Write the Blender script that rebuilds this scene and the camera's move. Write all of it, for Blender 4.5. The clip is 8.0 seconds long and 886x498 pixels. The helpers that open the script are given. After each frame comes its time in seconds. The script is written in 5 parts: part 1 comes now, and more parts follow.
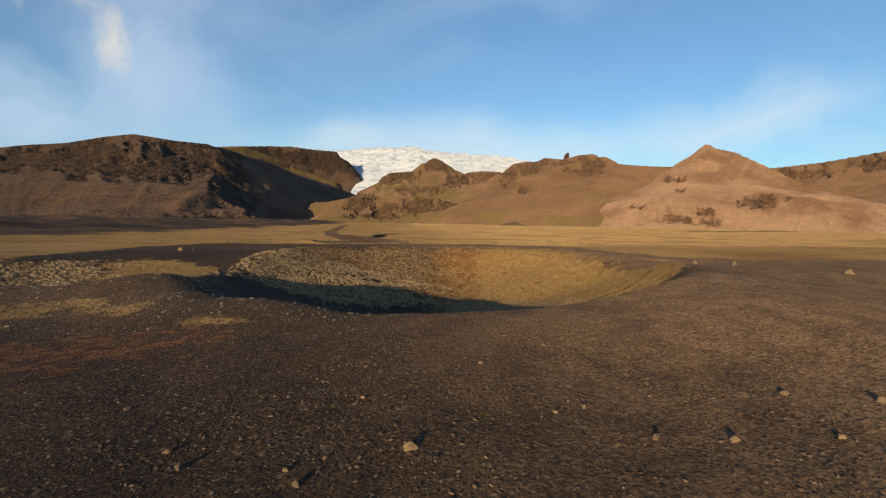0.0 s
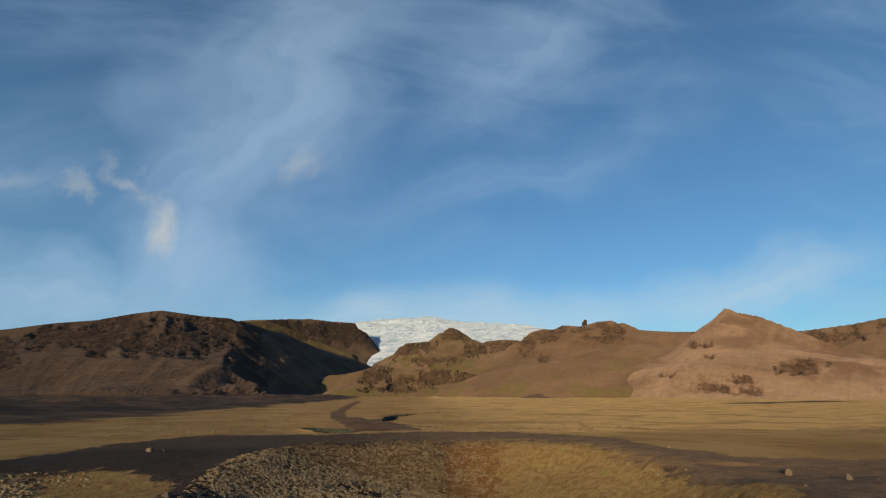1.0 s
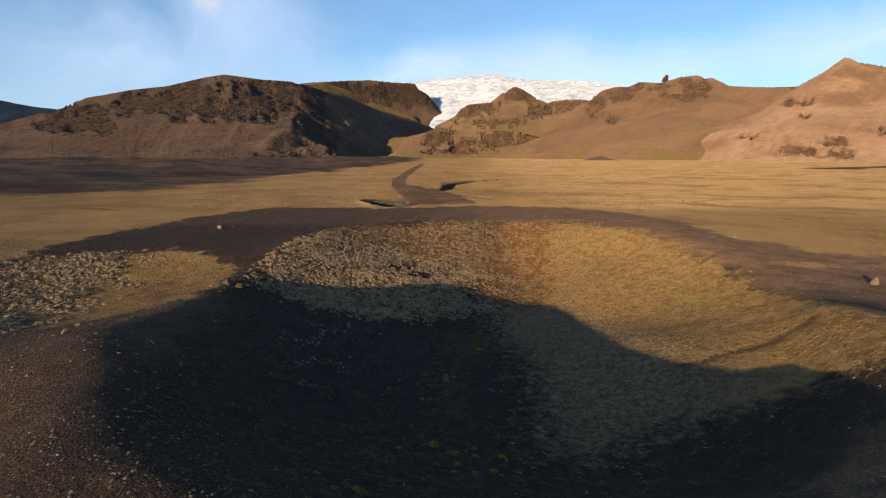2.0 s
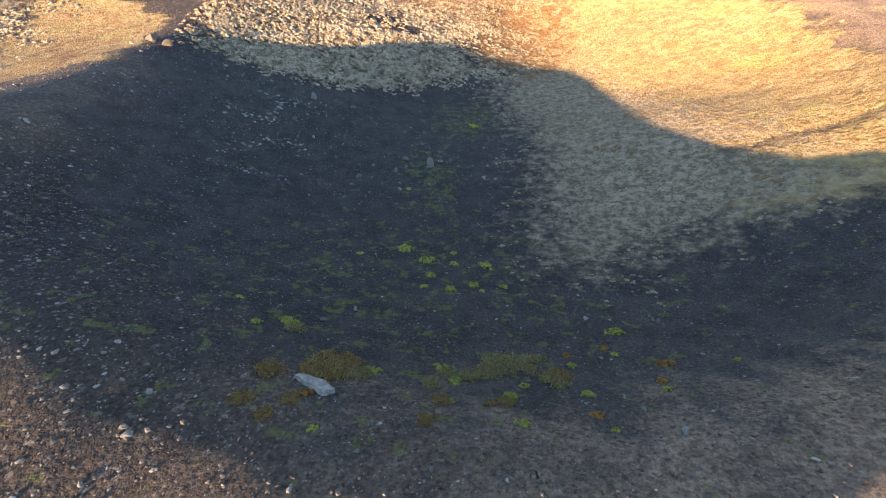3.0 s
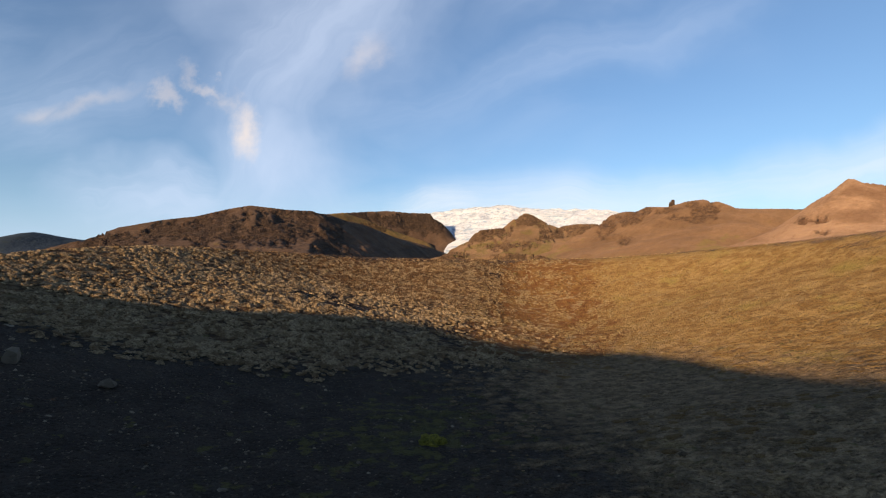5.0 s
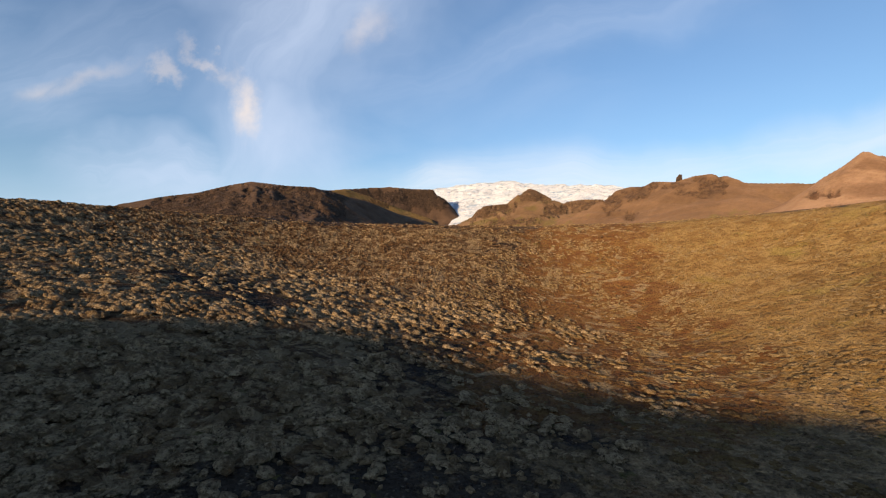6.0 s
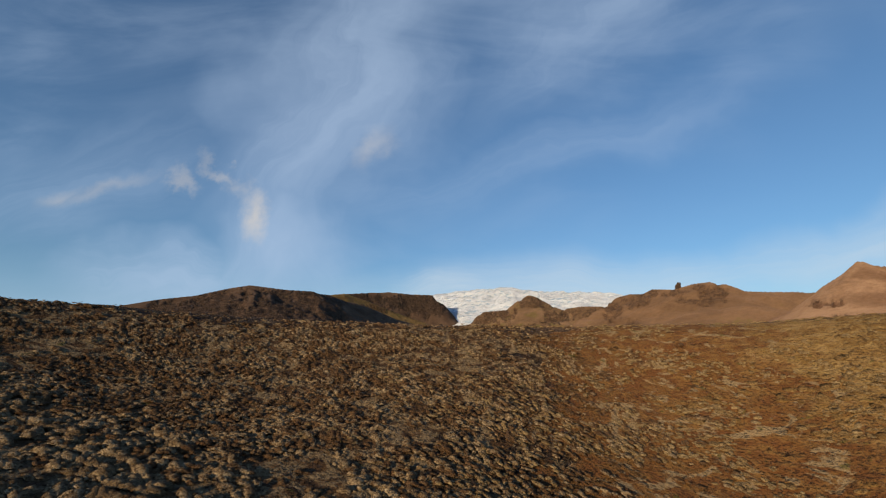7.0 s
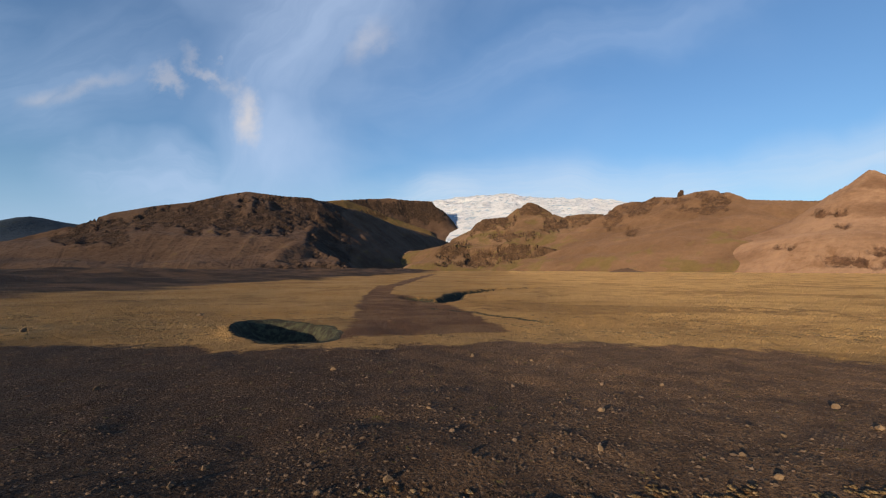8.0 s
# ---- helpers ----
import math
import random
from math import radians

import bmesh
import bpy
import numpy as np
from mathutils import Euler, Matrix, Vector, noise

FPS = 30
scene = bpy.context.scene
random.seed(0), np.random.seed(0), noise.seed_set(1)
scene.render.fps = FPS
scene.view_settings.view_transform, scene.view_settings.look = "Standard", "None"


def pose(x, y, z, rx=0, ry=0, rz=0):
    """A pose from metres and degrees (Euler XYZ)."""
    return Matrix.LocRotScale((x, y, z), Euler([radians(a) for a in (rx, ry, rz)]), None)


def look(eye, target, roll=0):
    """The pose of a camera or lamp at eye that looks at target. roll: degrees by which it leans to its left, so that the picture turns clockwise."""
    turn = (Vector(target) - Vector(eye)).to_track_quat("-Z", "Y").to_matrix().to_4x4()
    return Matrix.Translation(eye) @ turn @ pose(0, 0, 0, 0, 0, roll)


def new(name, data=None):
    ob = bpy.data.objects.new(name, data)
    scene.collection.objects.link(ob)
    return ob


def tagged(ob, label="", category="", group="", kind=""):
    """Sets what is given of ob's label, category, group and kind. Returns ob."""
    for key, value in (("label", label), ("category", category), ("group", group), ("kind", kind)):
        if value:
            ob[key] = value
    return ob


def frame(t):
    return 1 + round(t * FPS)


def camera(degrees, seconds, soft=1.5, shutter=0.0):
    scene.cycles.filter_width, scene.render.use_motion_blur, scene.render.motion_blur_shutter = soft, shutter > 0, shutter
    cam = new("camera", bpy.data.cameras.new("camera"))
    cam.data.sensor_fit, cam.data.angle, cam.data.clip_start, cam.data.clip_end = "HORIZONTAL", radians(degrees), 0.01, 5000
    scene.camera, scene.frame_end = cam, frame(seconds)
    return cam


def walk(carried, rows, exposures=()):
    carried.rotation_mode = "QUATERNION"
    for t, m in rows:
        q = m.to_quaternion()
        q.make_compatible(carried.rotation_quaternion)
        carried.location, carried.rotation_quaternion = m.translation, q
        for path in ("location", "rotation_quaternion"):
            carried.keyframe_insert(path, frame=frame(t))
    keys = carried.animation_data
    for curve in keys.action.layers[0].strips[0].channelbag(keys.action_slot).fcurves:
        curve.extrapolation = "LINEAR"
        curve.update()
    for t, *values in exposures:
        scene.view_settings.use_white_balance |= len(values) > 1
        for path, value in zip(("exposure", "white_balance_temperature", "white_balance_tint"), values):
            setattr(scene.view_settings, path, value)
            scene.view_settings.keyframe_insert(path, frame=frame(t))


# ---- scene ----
cam = camera(88.64, 8.0, soft=1.2)
PATH = [
    (0.0, pose(-9.60, -60.00, 5.70, 86.80, -0.82, -11.96)),
    (0.25, pose(-9.24, -57.94, 6.15, 90.17, -0.59, -11.98)),
    (0.5, pose(-8.78, -55.92, 6.71, 93.62, -0.37, -11.84)),
    (0.8, pose(-7.99, -53.58, 7.62, 101.15, -0.16, -11.07)),
    (1.0, pose(-7.36, -52.08, 8.37, 107.91, -0.02, -9.71)),
    (1.2, pose(-6.69, -50.65, 9.21, 112.00, -0.12, -8.75)),
    (1.5, pose(-5.75, -48.71, 10.51, 103.90, -0.27, -3.97)),
    (1.75, pose(-5.13, -47.29, 11.45, 91.39, -0.18, -2.48)),
    (2.0, pose(-4.62, -45.90, 12.07, 78.41, -0.09, -2.10)),
    (2.2, pose(-4.24, -44.68, 12.21, 70.62, -0.03, -2.14)),
    (2.5, pose(-3.69, -42.69, 11.82, 60.57, 0.06, -1.96)),
    (2.75, pose(-3.23, -40.92, 10.95, 53.97, 0.13, -1.62)),
    (3.0, pose(-2.79, -39.10, 9.59, 50.00, 0.21, -1.29)),
    (3.3, pose(-2.25, -36.89, 7.32, 50.06, 0.30, -1.10)),
    (3.5, pose(-1.90, -35.39, 5.46, 53.67, -0.16, -1.14)),
    (3.75, pose(-1.49, -33.23, 3.08, 61.87, -0.23, -0.95)),
    (4.0, pose(-1.03, -30.79, 0.99, 72.45, -0.30, -0.54)),
    (4.25, pose(-0.44, -28.12, -0.53, 83.55, -0.23, -0.13)),
    (4.5, pose(0.09, -24.99, -1.45, 90.87, -0.16, 0.02)),
    (4.7, pose(0.35, -22.06, -1.82, 93.42, 0.42, -0.13)),
    (5.0, pose(0.66, -17.55, -2.06, 94.24, 0.46, -0.18)),
    (5.25, pose(0.90, -13.84, -2.11, 93.51, 0.50, -0.03)),
    (5.5, pose(1.14, -10.21, -2.10, 92.31, 0.54, 0.15)),
    (5.8, pose(1.42, -6.00, -2.13, 91.28, 0.58, 0.27)),
    (6.0, pose(1.62, -3.29, -2.24, 91.29, 0.58, 0.25)),
    (6.25, pose(1.89, 0.09, -2.47, 92.31, 0.40, 0.30)),
    (6.5, pose(2.15, 3.43, -2.62, 96.35, 0.22, 0.37)),
    (6.8, pose(2.43, 7.30, -2.33, 103.30, 0.12, 0.29)),
    (7.0, pose(2.63, 9.77, -1.65, 104.60, 0.05, 0.09)),
    (7.25, pose(2.87, 12.79, -0.10, 100.02, 0.12, -0.28)),
    (7.5, pose(2.85, 16.00, 1.95, 94.52, 0.18, -0.52)),
    (7.75, pose(2.37, 19.62, 4.19, 93.00, 0.02, -0.38)),
    (8.0, pose(1.60, 23.50, 6.50, 92.70, -0.13, 0.00)),
]
EXPOSURES = [(0.0, 0.52, 6700, 4), (0.5, 0.42, 6400, 2), (1.0, 0.08, 6000, -2), (1.5, -0.08, 6000, -2), (2.0, 0.75, 6500, 10), (2.2, 1.05, 6450, 10), (2.8, 2.6, 6100, 10), (3.3, 3.42, 6200, 14), (3.5, 3.4, 6200, 14), (3.75, 2.7, 6150, 14), (4.0, 2.2, 5900, 5), (4.25, 0.95, 6700, 14),
             (4.5, 0.75, 7050, 13), (6.0, 0.72, 7050, 13), (6.5, 0.62, 7050, 13), (7.0, 0.2, 6350, 6), (7.5, 0.24, 6300, 8), (8.0, 0.38, 6300, 10)]
walk(cam, PATH, EXPOSURES)

# ---- daylight: a low sun behind and to the left, a blue sky with thin cloud ----
SUN_WAY = 34.0      # degrees clockwise from +y towards which the sunlight travels
SUN_UP = 8.6
sun = new("sun", bpy.data.lights.new("sun", "SUN"))
sun.data.energy, sun.data.angle, sun.data.color = 5.0, radians(0.55), (1.0, 0.725, 0.445)
way = Vector((math.sin(radians(SUN_WAY)) * math.cos(radians(SUN_UP)), math.cos(radians(SUN_WAY)) * math.cos(radians(SUN_UP)), -math.sin(radians(SUN_UP))))
sun.matrix_world = look((0, -80, 60), Vector((0, -80, 60)) + way)


class Nodes:
    """Short hand for a node tree."""

    def __init__(self, tree):
        self.tree = tree
        tree.nodes.clear()

    def add(self, kind, inputs=(), **settings):
        n = self.tree.nodes.new(kind)
        for k, v in settings.items():
            if k == "operation":
                n.operation = v
            elif k == "use_clamp":
                n.use_clamp = v
            elif k == "data_type":
                n.data_type = v
            elif k == "blend_type":
                n.blend_type = v
            elif k == "interpolation_type":
                n.interpolation_type = v
            elif k == "rotation_type":
                n.rotation_type = v
            elif k == "attribute_name":
                n.attribute_name = v
            else:
                raise ValueError(k)
        for k, v in dict(inputs).items():
            self.put(n, k, v)
        return n

    def put(self, n, k, v):
        if isinstance(v, bpy.types.NodeSocket):
            self.tree.links.new(v, n.inputs[k])
        else:
            n.inputs[k].default_value = v

    def maths(self, op, a, b=0.0, c=0.0, clamp=False):
        return self.add("ShaderNodeMath", {0: a, 1: b, 2: c}, operation=op, use_clamp=clamp).outputs[0]

    def mix(self, f, a, b, blend="MIX"):
        n = self.add("ShaderNodeMix", {0: f, 6: a, 7: b}, data_type="RGBA", blend_type=blend)
        return n.outputs[2]

    def ramp(self, f, lo, hi):
        return self.add("ShaderNodeMapRange", {0: f, 1: lo, 2: hi, 3: 0.0, 4: 1.0}, interpolation_type="SMOOTHSTEP").outputs[0]

    def noise(self, vec, scale, detail=4.0, rough=0.55, warp=0.0):
        return self.add("ShaderNodeTexNoise", {"Vector": vec, "Scale": scale, "Detail": detail, "Roughness": rough, "Distortion": warp}).outputs[0]


def rgb(r, g, b):
    return (r, g, b, 1.0)


def make_world():
    w = bpy.data.worlds.new("sky")
    scene.world = w
    w.use_nodes = True
    n = Nodes(w.node_tree)
    sky = n.add("ShaderNodeTexSky")
    sky.sky_type, sky.sun_disc = "NISHITA", False
    sky.sun_elevation, sky.sun_rotation = radians(SUN_UP), radians(SUN_WAY + 180)
    sky.air_density, sky.dust_density, sky.ozone_density, sky.altitude = 1.0, 0.5, 2.5, 60
    d = n.add("ShaderNodeTexCoord").outputs["Generated"]
    xyz = n.add("ShaderNodeSeparateXYZ", {0: d})
    north = n.maths("MAXIMUM", n.maths("ABSOLUTE", xyz.outputs[1]), 0.25)
    flat = n.add("ShaderNodeCombineXYZ", {0: n.maths("DIVIDE", xyz.outputs[0], north), 1: n.maths("DIVIDE", xyz.outputs[2], north), 2: xyz.outputs[1]}).outputs[0]
    def unrest(scale, detail, rough):
        v = n.add("ShaderNodeTexNoise", {"Vector": flat, "Scale": scale, "Detail": detail, "Roughness": rough}).outputs[1]
        return n.add("ShaderNodeVectorMath", {0: v, 1: (0.5, 0.5, 0.5)}, operation="SUBTRACT").outputs[0]

    calm, torn = unrest(2.6, 4.0, 0.5), unrest(8.0, 6.0, 0.62)

    def patch(u, v, turn, long, wide, warp, edge0=1.0, edge1=0.15, fibre=0.0, scale=3.0):
        """A cloud about one place of the sky: long and wide along its own line, torn by warp, streaked by fibre."""
        bend = n.add("ShaderNodeVectorMath", {0: torn if wide < 0.055 else calm, 3: warp}, operation="SCALE").outputs[0]
        q = n.add("ShaderNodeVectorMath", {0: flat, 1: bend}, operation="ADD").outputs[0]
        q = n.add("ShaderNodeVectorMath", {0: q, 1: (u, v, 1.0)}, operation="SUBTRACT").outputs[0]
        q = n.add("ShaderNodeVectorRotate", {"Vector": q, "Angle": radians(-turn)}, rotation_type="Z_AXIS").outputs[0]
        q = n.add("ShaderNodeVectorMath", {0: q, 1: (1 / long, 1 / wide, 0.6)}, operation="MULTIPLY").outputs[0]
        m = n.ramp(n.add("ShaderNodeVectorMath", {0: q}, operation="LENGTH").outputs["Value"], edge0, edge1)
        if fibre:
            r = n.add("ShaderNodeVectorMath", {0: q, 1: (0.8 * scale, 2.6 * scale, 1)}, operation="MULTIPLY").outputs[0]
            m = n.maths("MULTIPLY", m, n.maths("ADD", 1 - fibre, n.maths("MULTIPLY", n.ramp(n.noise(r, 1.0, 6, 0.6, 0.6), 0.30, 0.68), fibre)))
        return m

    def most(*m):
        out = m[0]
        for k in m[1:]:
            out = n.maths("MAXIMUM", out, k)
        return out

    streaks = n.add("ShaderNodeMapping", {"Vector": flat, "Rotation": (0, 0, radians(-16)), "Scale": (0.9, 3.0, 1)}).outputs[0]
    thin = n.maths("MULTIPLY", n.ramp(n.noise(streaks, 1.5, 7, 0.56, 0.8), 0.36, 0.78), n.ramp(n.noise(flat, 1.3, 3, 0.5, 0.3), 0.30, 0.62))
    veil = most(patch(-0.28, 0.66, 60, 0.80, 0.34, 0.55, edge1=0.0, fibre=0.35, scale=1.0), patch(-0.40, 0.30, 75, 0.38, 0.30, 0.5, edge1=0.0, fibre=0.30, scale=0.9), patch(-0.62, 0.21, 8, 0.34, 0.12, 0.35, edge1=0.0, fibre=0.4, scale=0.9),
                n.maths("MULTIPLY", patch(0.30, 0.53, 18, 0.85, 0.10, 0.35, edge1=0.0, fibre=0.45, scale=0.9), 0.38), n.maths("MULTIPLY", patch(0.45, 0.95, 40, 0.7, 0.24, 0.5, edge1=0.0, fibre=0.4, scale=1.0), 0.55),
                n.maths("MULTIPLY", patch(-0.85, 0.42, 22, 0.55, 0.26, 0.4, edge1=0.0, fibre=0.5, scale=1.3), 0.42))
    low = most(patch(0.98, 0.275, 17, 0.75, 0.12, 0.22, edge1=0.0, fibre=0.35, scale=0.9), patch(0.35, 0.170, 2, 0.80, 0.10, 0.16, edge1=0.0, fibre=0.25), patch(0.0, 0.165, 3, 0.22, 0.065, 0.14, edge1=0.1, fibre=0.25))
    haze = patch(-1.0, 0.06, 0, 0.95, 0.20, 0.10, edge1=0.0, fibre=0.2, scale=0.8)
    bright = most(patch(-0.443, 0.340, 98, 0.085, 0.054, 0.16, edge1=-0.1), n.maths("MULTIPLY", patch(-0.480, 0.405, 115, 0.05, 0.040, 0.20, edge1=-0.1), 0.35), n.maths("MULTIPLY", patch(-0.525, 0.455, 143, 0.085, 0.026, 0.20, edge1=-0.1), 0.5), n.maths("MULTIPLY", patch(-0.60, 0.430, 135, 0.065, 0.034, 0.20, edge1=-0.1), 0.5), n.maths("MULTIPLY", patch(-0.57, 0.480, 150, 0.05, 0.026, 0.18, edge1=-0.1), 0.3),
                  n.maths("MULTIPLY", patch(-0.165, 0.507, 60, 0.10, 0.054, 0.15, edge1=-0.2), 0.45), n.maths("MULTIPLY", patch(-0.80, 0.405, 18, 0.20, 0.024, 0.08, edge1=-0.2), 0.4), n.maths("MULTIPLY", patch(-0.90, 0.385, 20, 0.08, 0.028, 0.06, edge1=-0.2), 0.5))
    blue = n.mix(1.0, sky.outputs[0], rgb(*SKY_TINT), "MULTIPLY")
    cloudy = n.mix(n.maths("ADD", 0.05, n.maths("MULTIPLY", thin, 0.25)), blue, rgb(*CLOUD_GREY))
    cloudy = n.mix(n.maths("MULTIPLY", haze, 0.8), cloudy, rgb(2.7, 3.75, 5.5))
    cloudy = n.mix(n.maths("MULTIPLY", veil, 0.62), cloudy, rgb(*CLOUD_GREY))
    cloudy = n.mix(n.maths("MULTIPLY", low, 0.62), cloudy, rgb(*CLOUD_LOW))
    cloudy = n.mix(n.maths("MULTIPLY", bright, 0.62), cloudy, rgb(*CLOUD_LIT))
    back = n.add("ShaderNodeBackground", {0: cloudy, 1: SKY_POWER})
    n.add("ShaderNodeOutputWorld", {0: back.outputs[0]})


SKY_POWER = 0.115
SKY_TINT = (0.84, 0.99, 1.16)
CLOUD_GREY, CLOUD_LOW, CLOUD_LIT = (3.6, 4.4, 5.8), (4.6, 5.1, 5.7), (5.8, 5.0, 4.3)
make_world()


# ---- materials ----
def material(name, build):
    m = bpy.data.materials.new(name)
    m.use_nodes = True
    n = Nodes(m.node_tree)
    color, rough, height, strength, dist, (size, wild) = build(n)
    normal = n.add("ShaderNodeBump", {"Strength": strength, "Distance": dist, "Height": height}).outputs[0]
    # facets too small to build: each bit of the surface leans its own way
    lean = n.add("ShaderNodeTexNoise", {"Vector": place(n), "Scale": size, "Detail": 2.0, "Roughness": 0.6}).outputs[1]
    lean = n.add("ShaderNodeVectorMath", {0: lean, 1: (0.5, 0.5, 0.5)}, operation="SUBTRACT").outputs[0]
    lean = n.add("ShaderNodeVectorMath", {0: lean, 3: wild}, operation="SCALE").outputs[0]
    normal = n.add("ShaderNodeVectorMath", {0: normal, 1: lean}, operation="ADD").outputs[0]
    normal = n.add("ShaderNodeVectorMath", {0: normal}, operation="NORMALIZE").outputs[0]
    b = n.add("ShaderNodeBsdfPrincipled", {"Base Color": color, "Roughness": rough, "Normal": normal, "Specular IOR Level": 0.15, "Diffuse Roughness": 1.0})
    n.add("ShaderNodeOutputMaterial", {0: b.outputs[0]})
    return m


def place(n):
    return n.add("ShaderNodeNewGeometry").outputs["Position"]


def zone(n, name, low=0.35, high=0.65, ragged=0.5, scale=1.2):
    """A painted zone of the ground with a ragged edge."""
    a = n.add("ShaderNodeAttribute", attribute_name=name).outputs["Fac"]
    r = n.maths("MULTIPLY", n.maths("SUBTRACT", n.noise(place(n), scale, 5, 0.65), 0.5), ragged * 2)
    return n.ramp(n.maths("ADD", a, r), low, high)


def ground_look(n):
    p = place(n)
    # gravel: grains of dark lava with paler ones among them
    grain = n.add("ShaderNodeTexVoronoi", {"Vector": p, "Scale": 8.0, "Randomness": 1.0})
    fine = n.add("ShaderNodeTexVoronoi", {"Vector": p, "Scale": 23.0, "Randomness": 1.0})
    tone = n.noise(p, 0.16, 6, 0.62, 0.5)
    gravel = n.mix(n.ramp(tone, 0.32, 0.68), rgb(0.015, 0.0094, 0.0066), rgb(0.038, 0.0225, 0.0138))
    gravel = n.mix(n.ramp(grain.outputs["Color"], 0.74, 0.99), gravel, rgb(0.150, 0.105, 0.072))
    gravel = n.mix(n.ramp(fine.outputs["Color"], 0.79, 0.95), gravel, rgb(0.26, 0.19, 0.13))
    gravel = n.mix(n.ramp(n.noise(p, 5.0, 4), 0.56, 0.36), gravel, rgb(0.015, 0.0105, 0.009))
    gravel = n.mix(n.maths("MULTIPLY", n.ramp(n.noise(p, 0.9, 6, 0.7), 0.58, 0.72), 0.6), gravel, rgb(0.085, 0.046, 0.022))
    # brown soil among the gravel, also painting in the brighter look opposite the sun
    soil = n.add("ShaderNodeAttribute", attribute_name="brown").outputs["Fac"]
    gravel = n.mix(n.maths("MULTIPLY", soil, n.maths("ADD", 0.5, n.maths("MULTIPLY", n.ramp(n.noise(p, 0.5, 6, 0.7), 0.35, 0.6), 0.5))), gravel, n.mix(n.ramp(n.noise(p, 6.0, 5, 0.7), 0.4, 0.6), rgb(0.125, 0.076, 0.042), rgb(0.240, 0.152, 0.086)))
    # gravel recoloured on the crater's shaded side, its tone in shade painted in
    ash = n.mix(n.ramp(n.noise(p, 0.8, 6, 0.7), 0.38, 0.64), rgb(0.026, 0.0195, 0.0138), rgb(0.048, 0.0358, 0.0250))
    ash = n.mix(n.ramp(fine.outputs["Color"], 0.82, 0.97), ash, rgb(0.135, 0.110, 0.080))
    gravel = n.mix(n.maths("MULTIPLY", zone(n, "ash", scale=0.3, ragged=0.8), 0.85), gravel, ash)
    # woolly moss of the plain: pale sheets broken by darker streaks
    wide = n.add("ShaderNodeMapping", {"Vector": p, "Scale": (0.7, 1.0, 1.0), "Rotation": (0, 0, radians(-20))}).outputs[0]
    m1, m2, m3 = n.noise(wide, 0.030, 6, 0.6, 0.5), n.noise(p, 1.3, 6, 0.75), n.noise(wide, 0.12, 6, 0.65, 0.6)
    tan = n.mix(n.ramp(m1, 0.40, 0.62), rgb(0.43, 0.278, 0.116), rgb(0.365, 0.220, 0.078))
    tan = n.mix(n.maths("MULTIPLY", n.ramp(m3, 0.54, 0.70), 0.5), tan, rgb(0.120, 0.075, 0.032))
    tan = n.mix(n.maths("MULTIPLY", n.ramp(m2, 0.54, 0.70), 0.7), tan, rgb(0.24, 0.145, 0.058))
    tan = n.mix(n.maths("MULTIPLY", n.ramp(n.noise(p, 0.05, 7, 0.68, 0.4), 0.48, 0.62), 0.6), tan, rgb(0.25, 0.150, 0.056))
    # straw tone eastwards, with the brightening opposite the sun painted in
    straw = n.add("ShaderNodeAttribute", attribute_name="straw").outputs["Fac"]
    tan = n.mix(n.maths("MULTIPLY", straw, n.maths("ADD", 0.45, n.maths("MULTIPLY", n.ramp(m3, 0.62, 0.42), 0.5))), tan, rgb(0.62, 0.400, 0.158))
    # worn brown hollows with dark broken banks
    worn = n.noise(n.add("ShaderNodeMapping", {"Vector": p, "Scale": (0.7, 1.0, 1.0), "Rotation": (0, 0, radians(-14))}).outputs[0], 0.034, 8, 0.66, 0.5)
    tan = n.mix(n.maths("MULTIPLY", n.ramp(worn, 0.545, 0.590), 0.55), tan, n.mix(n.ramp(m2, 0.42, 0.58), rgb(0.31, 0.182, 0.068), rgb(0.20, 0.120, 0.048)))
    bank = n.maths("MULTIPLY", n.ramp(n.maths("ABSOLUTE", n.maths("SUBTRACT", worn, 0.56)), 0.012, 0.003), n.ramp(n.noise(wide, 0.05, 5, 0.6), 0.50, 0.58))
    tan = n.mix(n.maths("MULTIPLY", bank, 0.55), tan, rgb(0.055, 0.034, 0.020))
    # moss of the bowl: grey tips over brown gaps
    hm = n.mix(n.ramp(n.noise(p, 2.6, 6, 0.7), 0.42, 0.62), rgb(0.055, 0.031, 0.015), rgb(0.105, 0.058, 0.024))
    hm = n.mix(n.maths("MULTIPLY", patches(n, 0.455, 0.535), 0.85), hm, rgb(0.230, 0.168, 0.095))
    gold = n.mix(n.ramp(n.noise(p, 1.1, 7, 0.75, 0.4), 0.38, 0.62), rgb(0.170, 0.098, 0.031), rgb(0.280, 0.188, 0.078))
    gold = n.mix(n.maths("MULTIPLY", n.ramp(n.noise(p, 0.28, 5, 0.6), 0.52, 0.72), 0.8), gold, rgb(0.22, 0.175, 0.048))
    gold = n.mix(n.maths("MULTIPLY", n.ramp(n.noise(p, 4.5, 5, 0.7), 0.56, 0.68), 0.7), gold, rgb(0.105, 0.058, 0.02))
    red = n.mix(n.ramp(n.noise(p, 1.8, 6, 0.7), 0.40, 0.62), rgb(0.120, 0.052, 0.017), rgb(0.170, 0.092, 0.030))
    red = n.mix(n.ramp(n.noise(p, 0.75, 6, 0.62, 1.4), 0.545, 0.60), red, rgb(0.23, 0.165, 0.090))
    grey = n.mix(n.ramp(n.noise(p, 2.2, 7, 0.75, 0.3), 0.38, 0.62), rgb(0.125, 0.084, 0.044), rgb(0.325, 0.224, 0.120))
    track = n.mix(n.ramp(n.noise(p, 0.11, 6, 0.65, 0.5), 0.40, 0.66), rgb(0.130, 0.072, 0.040), rgb(0.205, 0.126, 0.068))
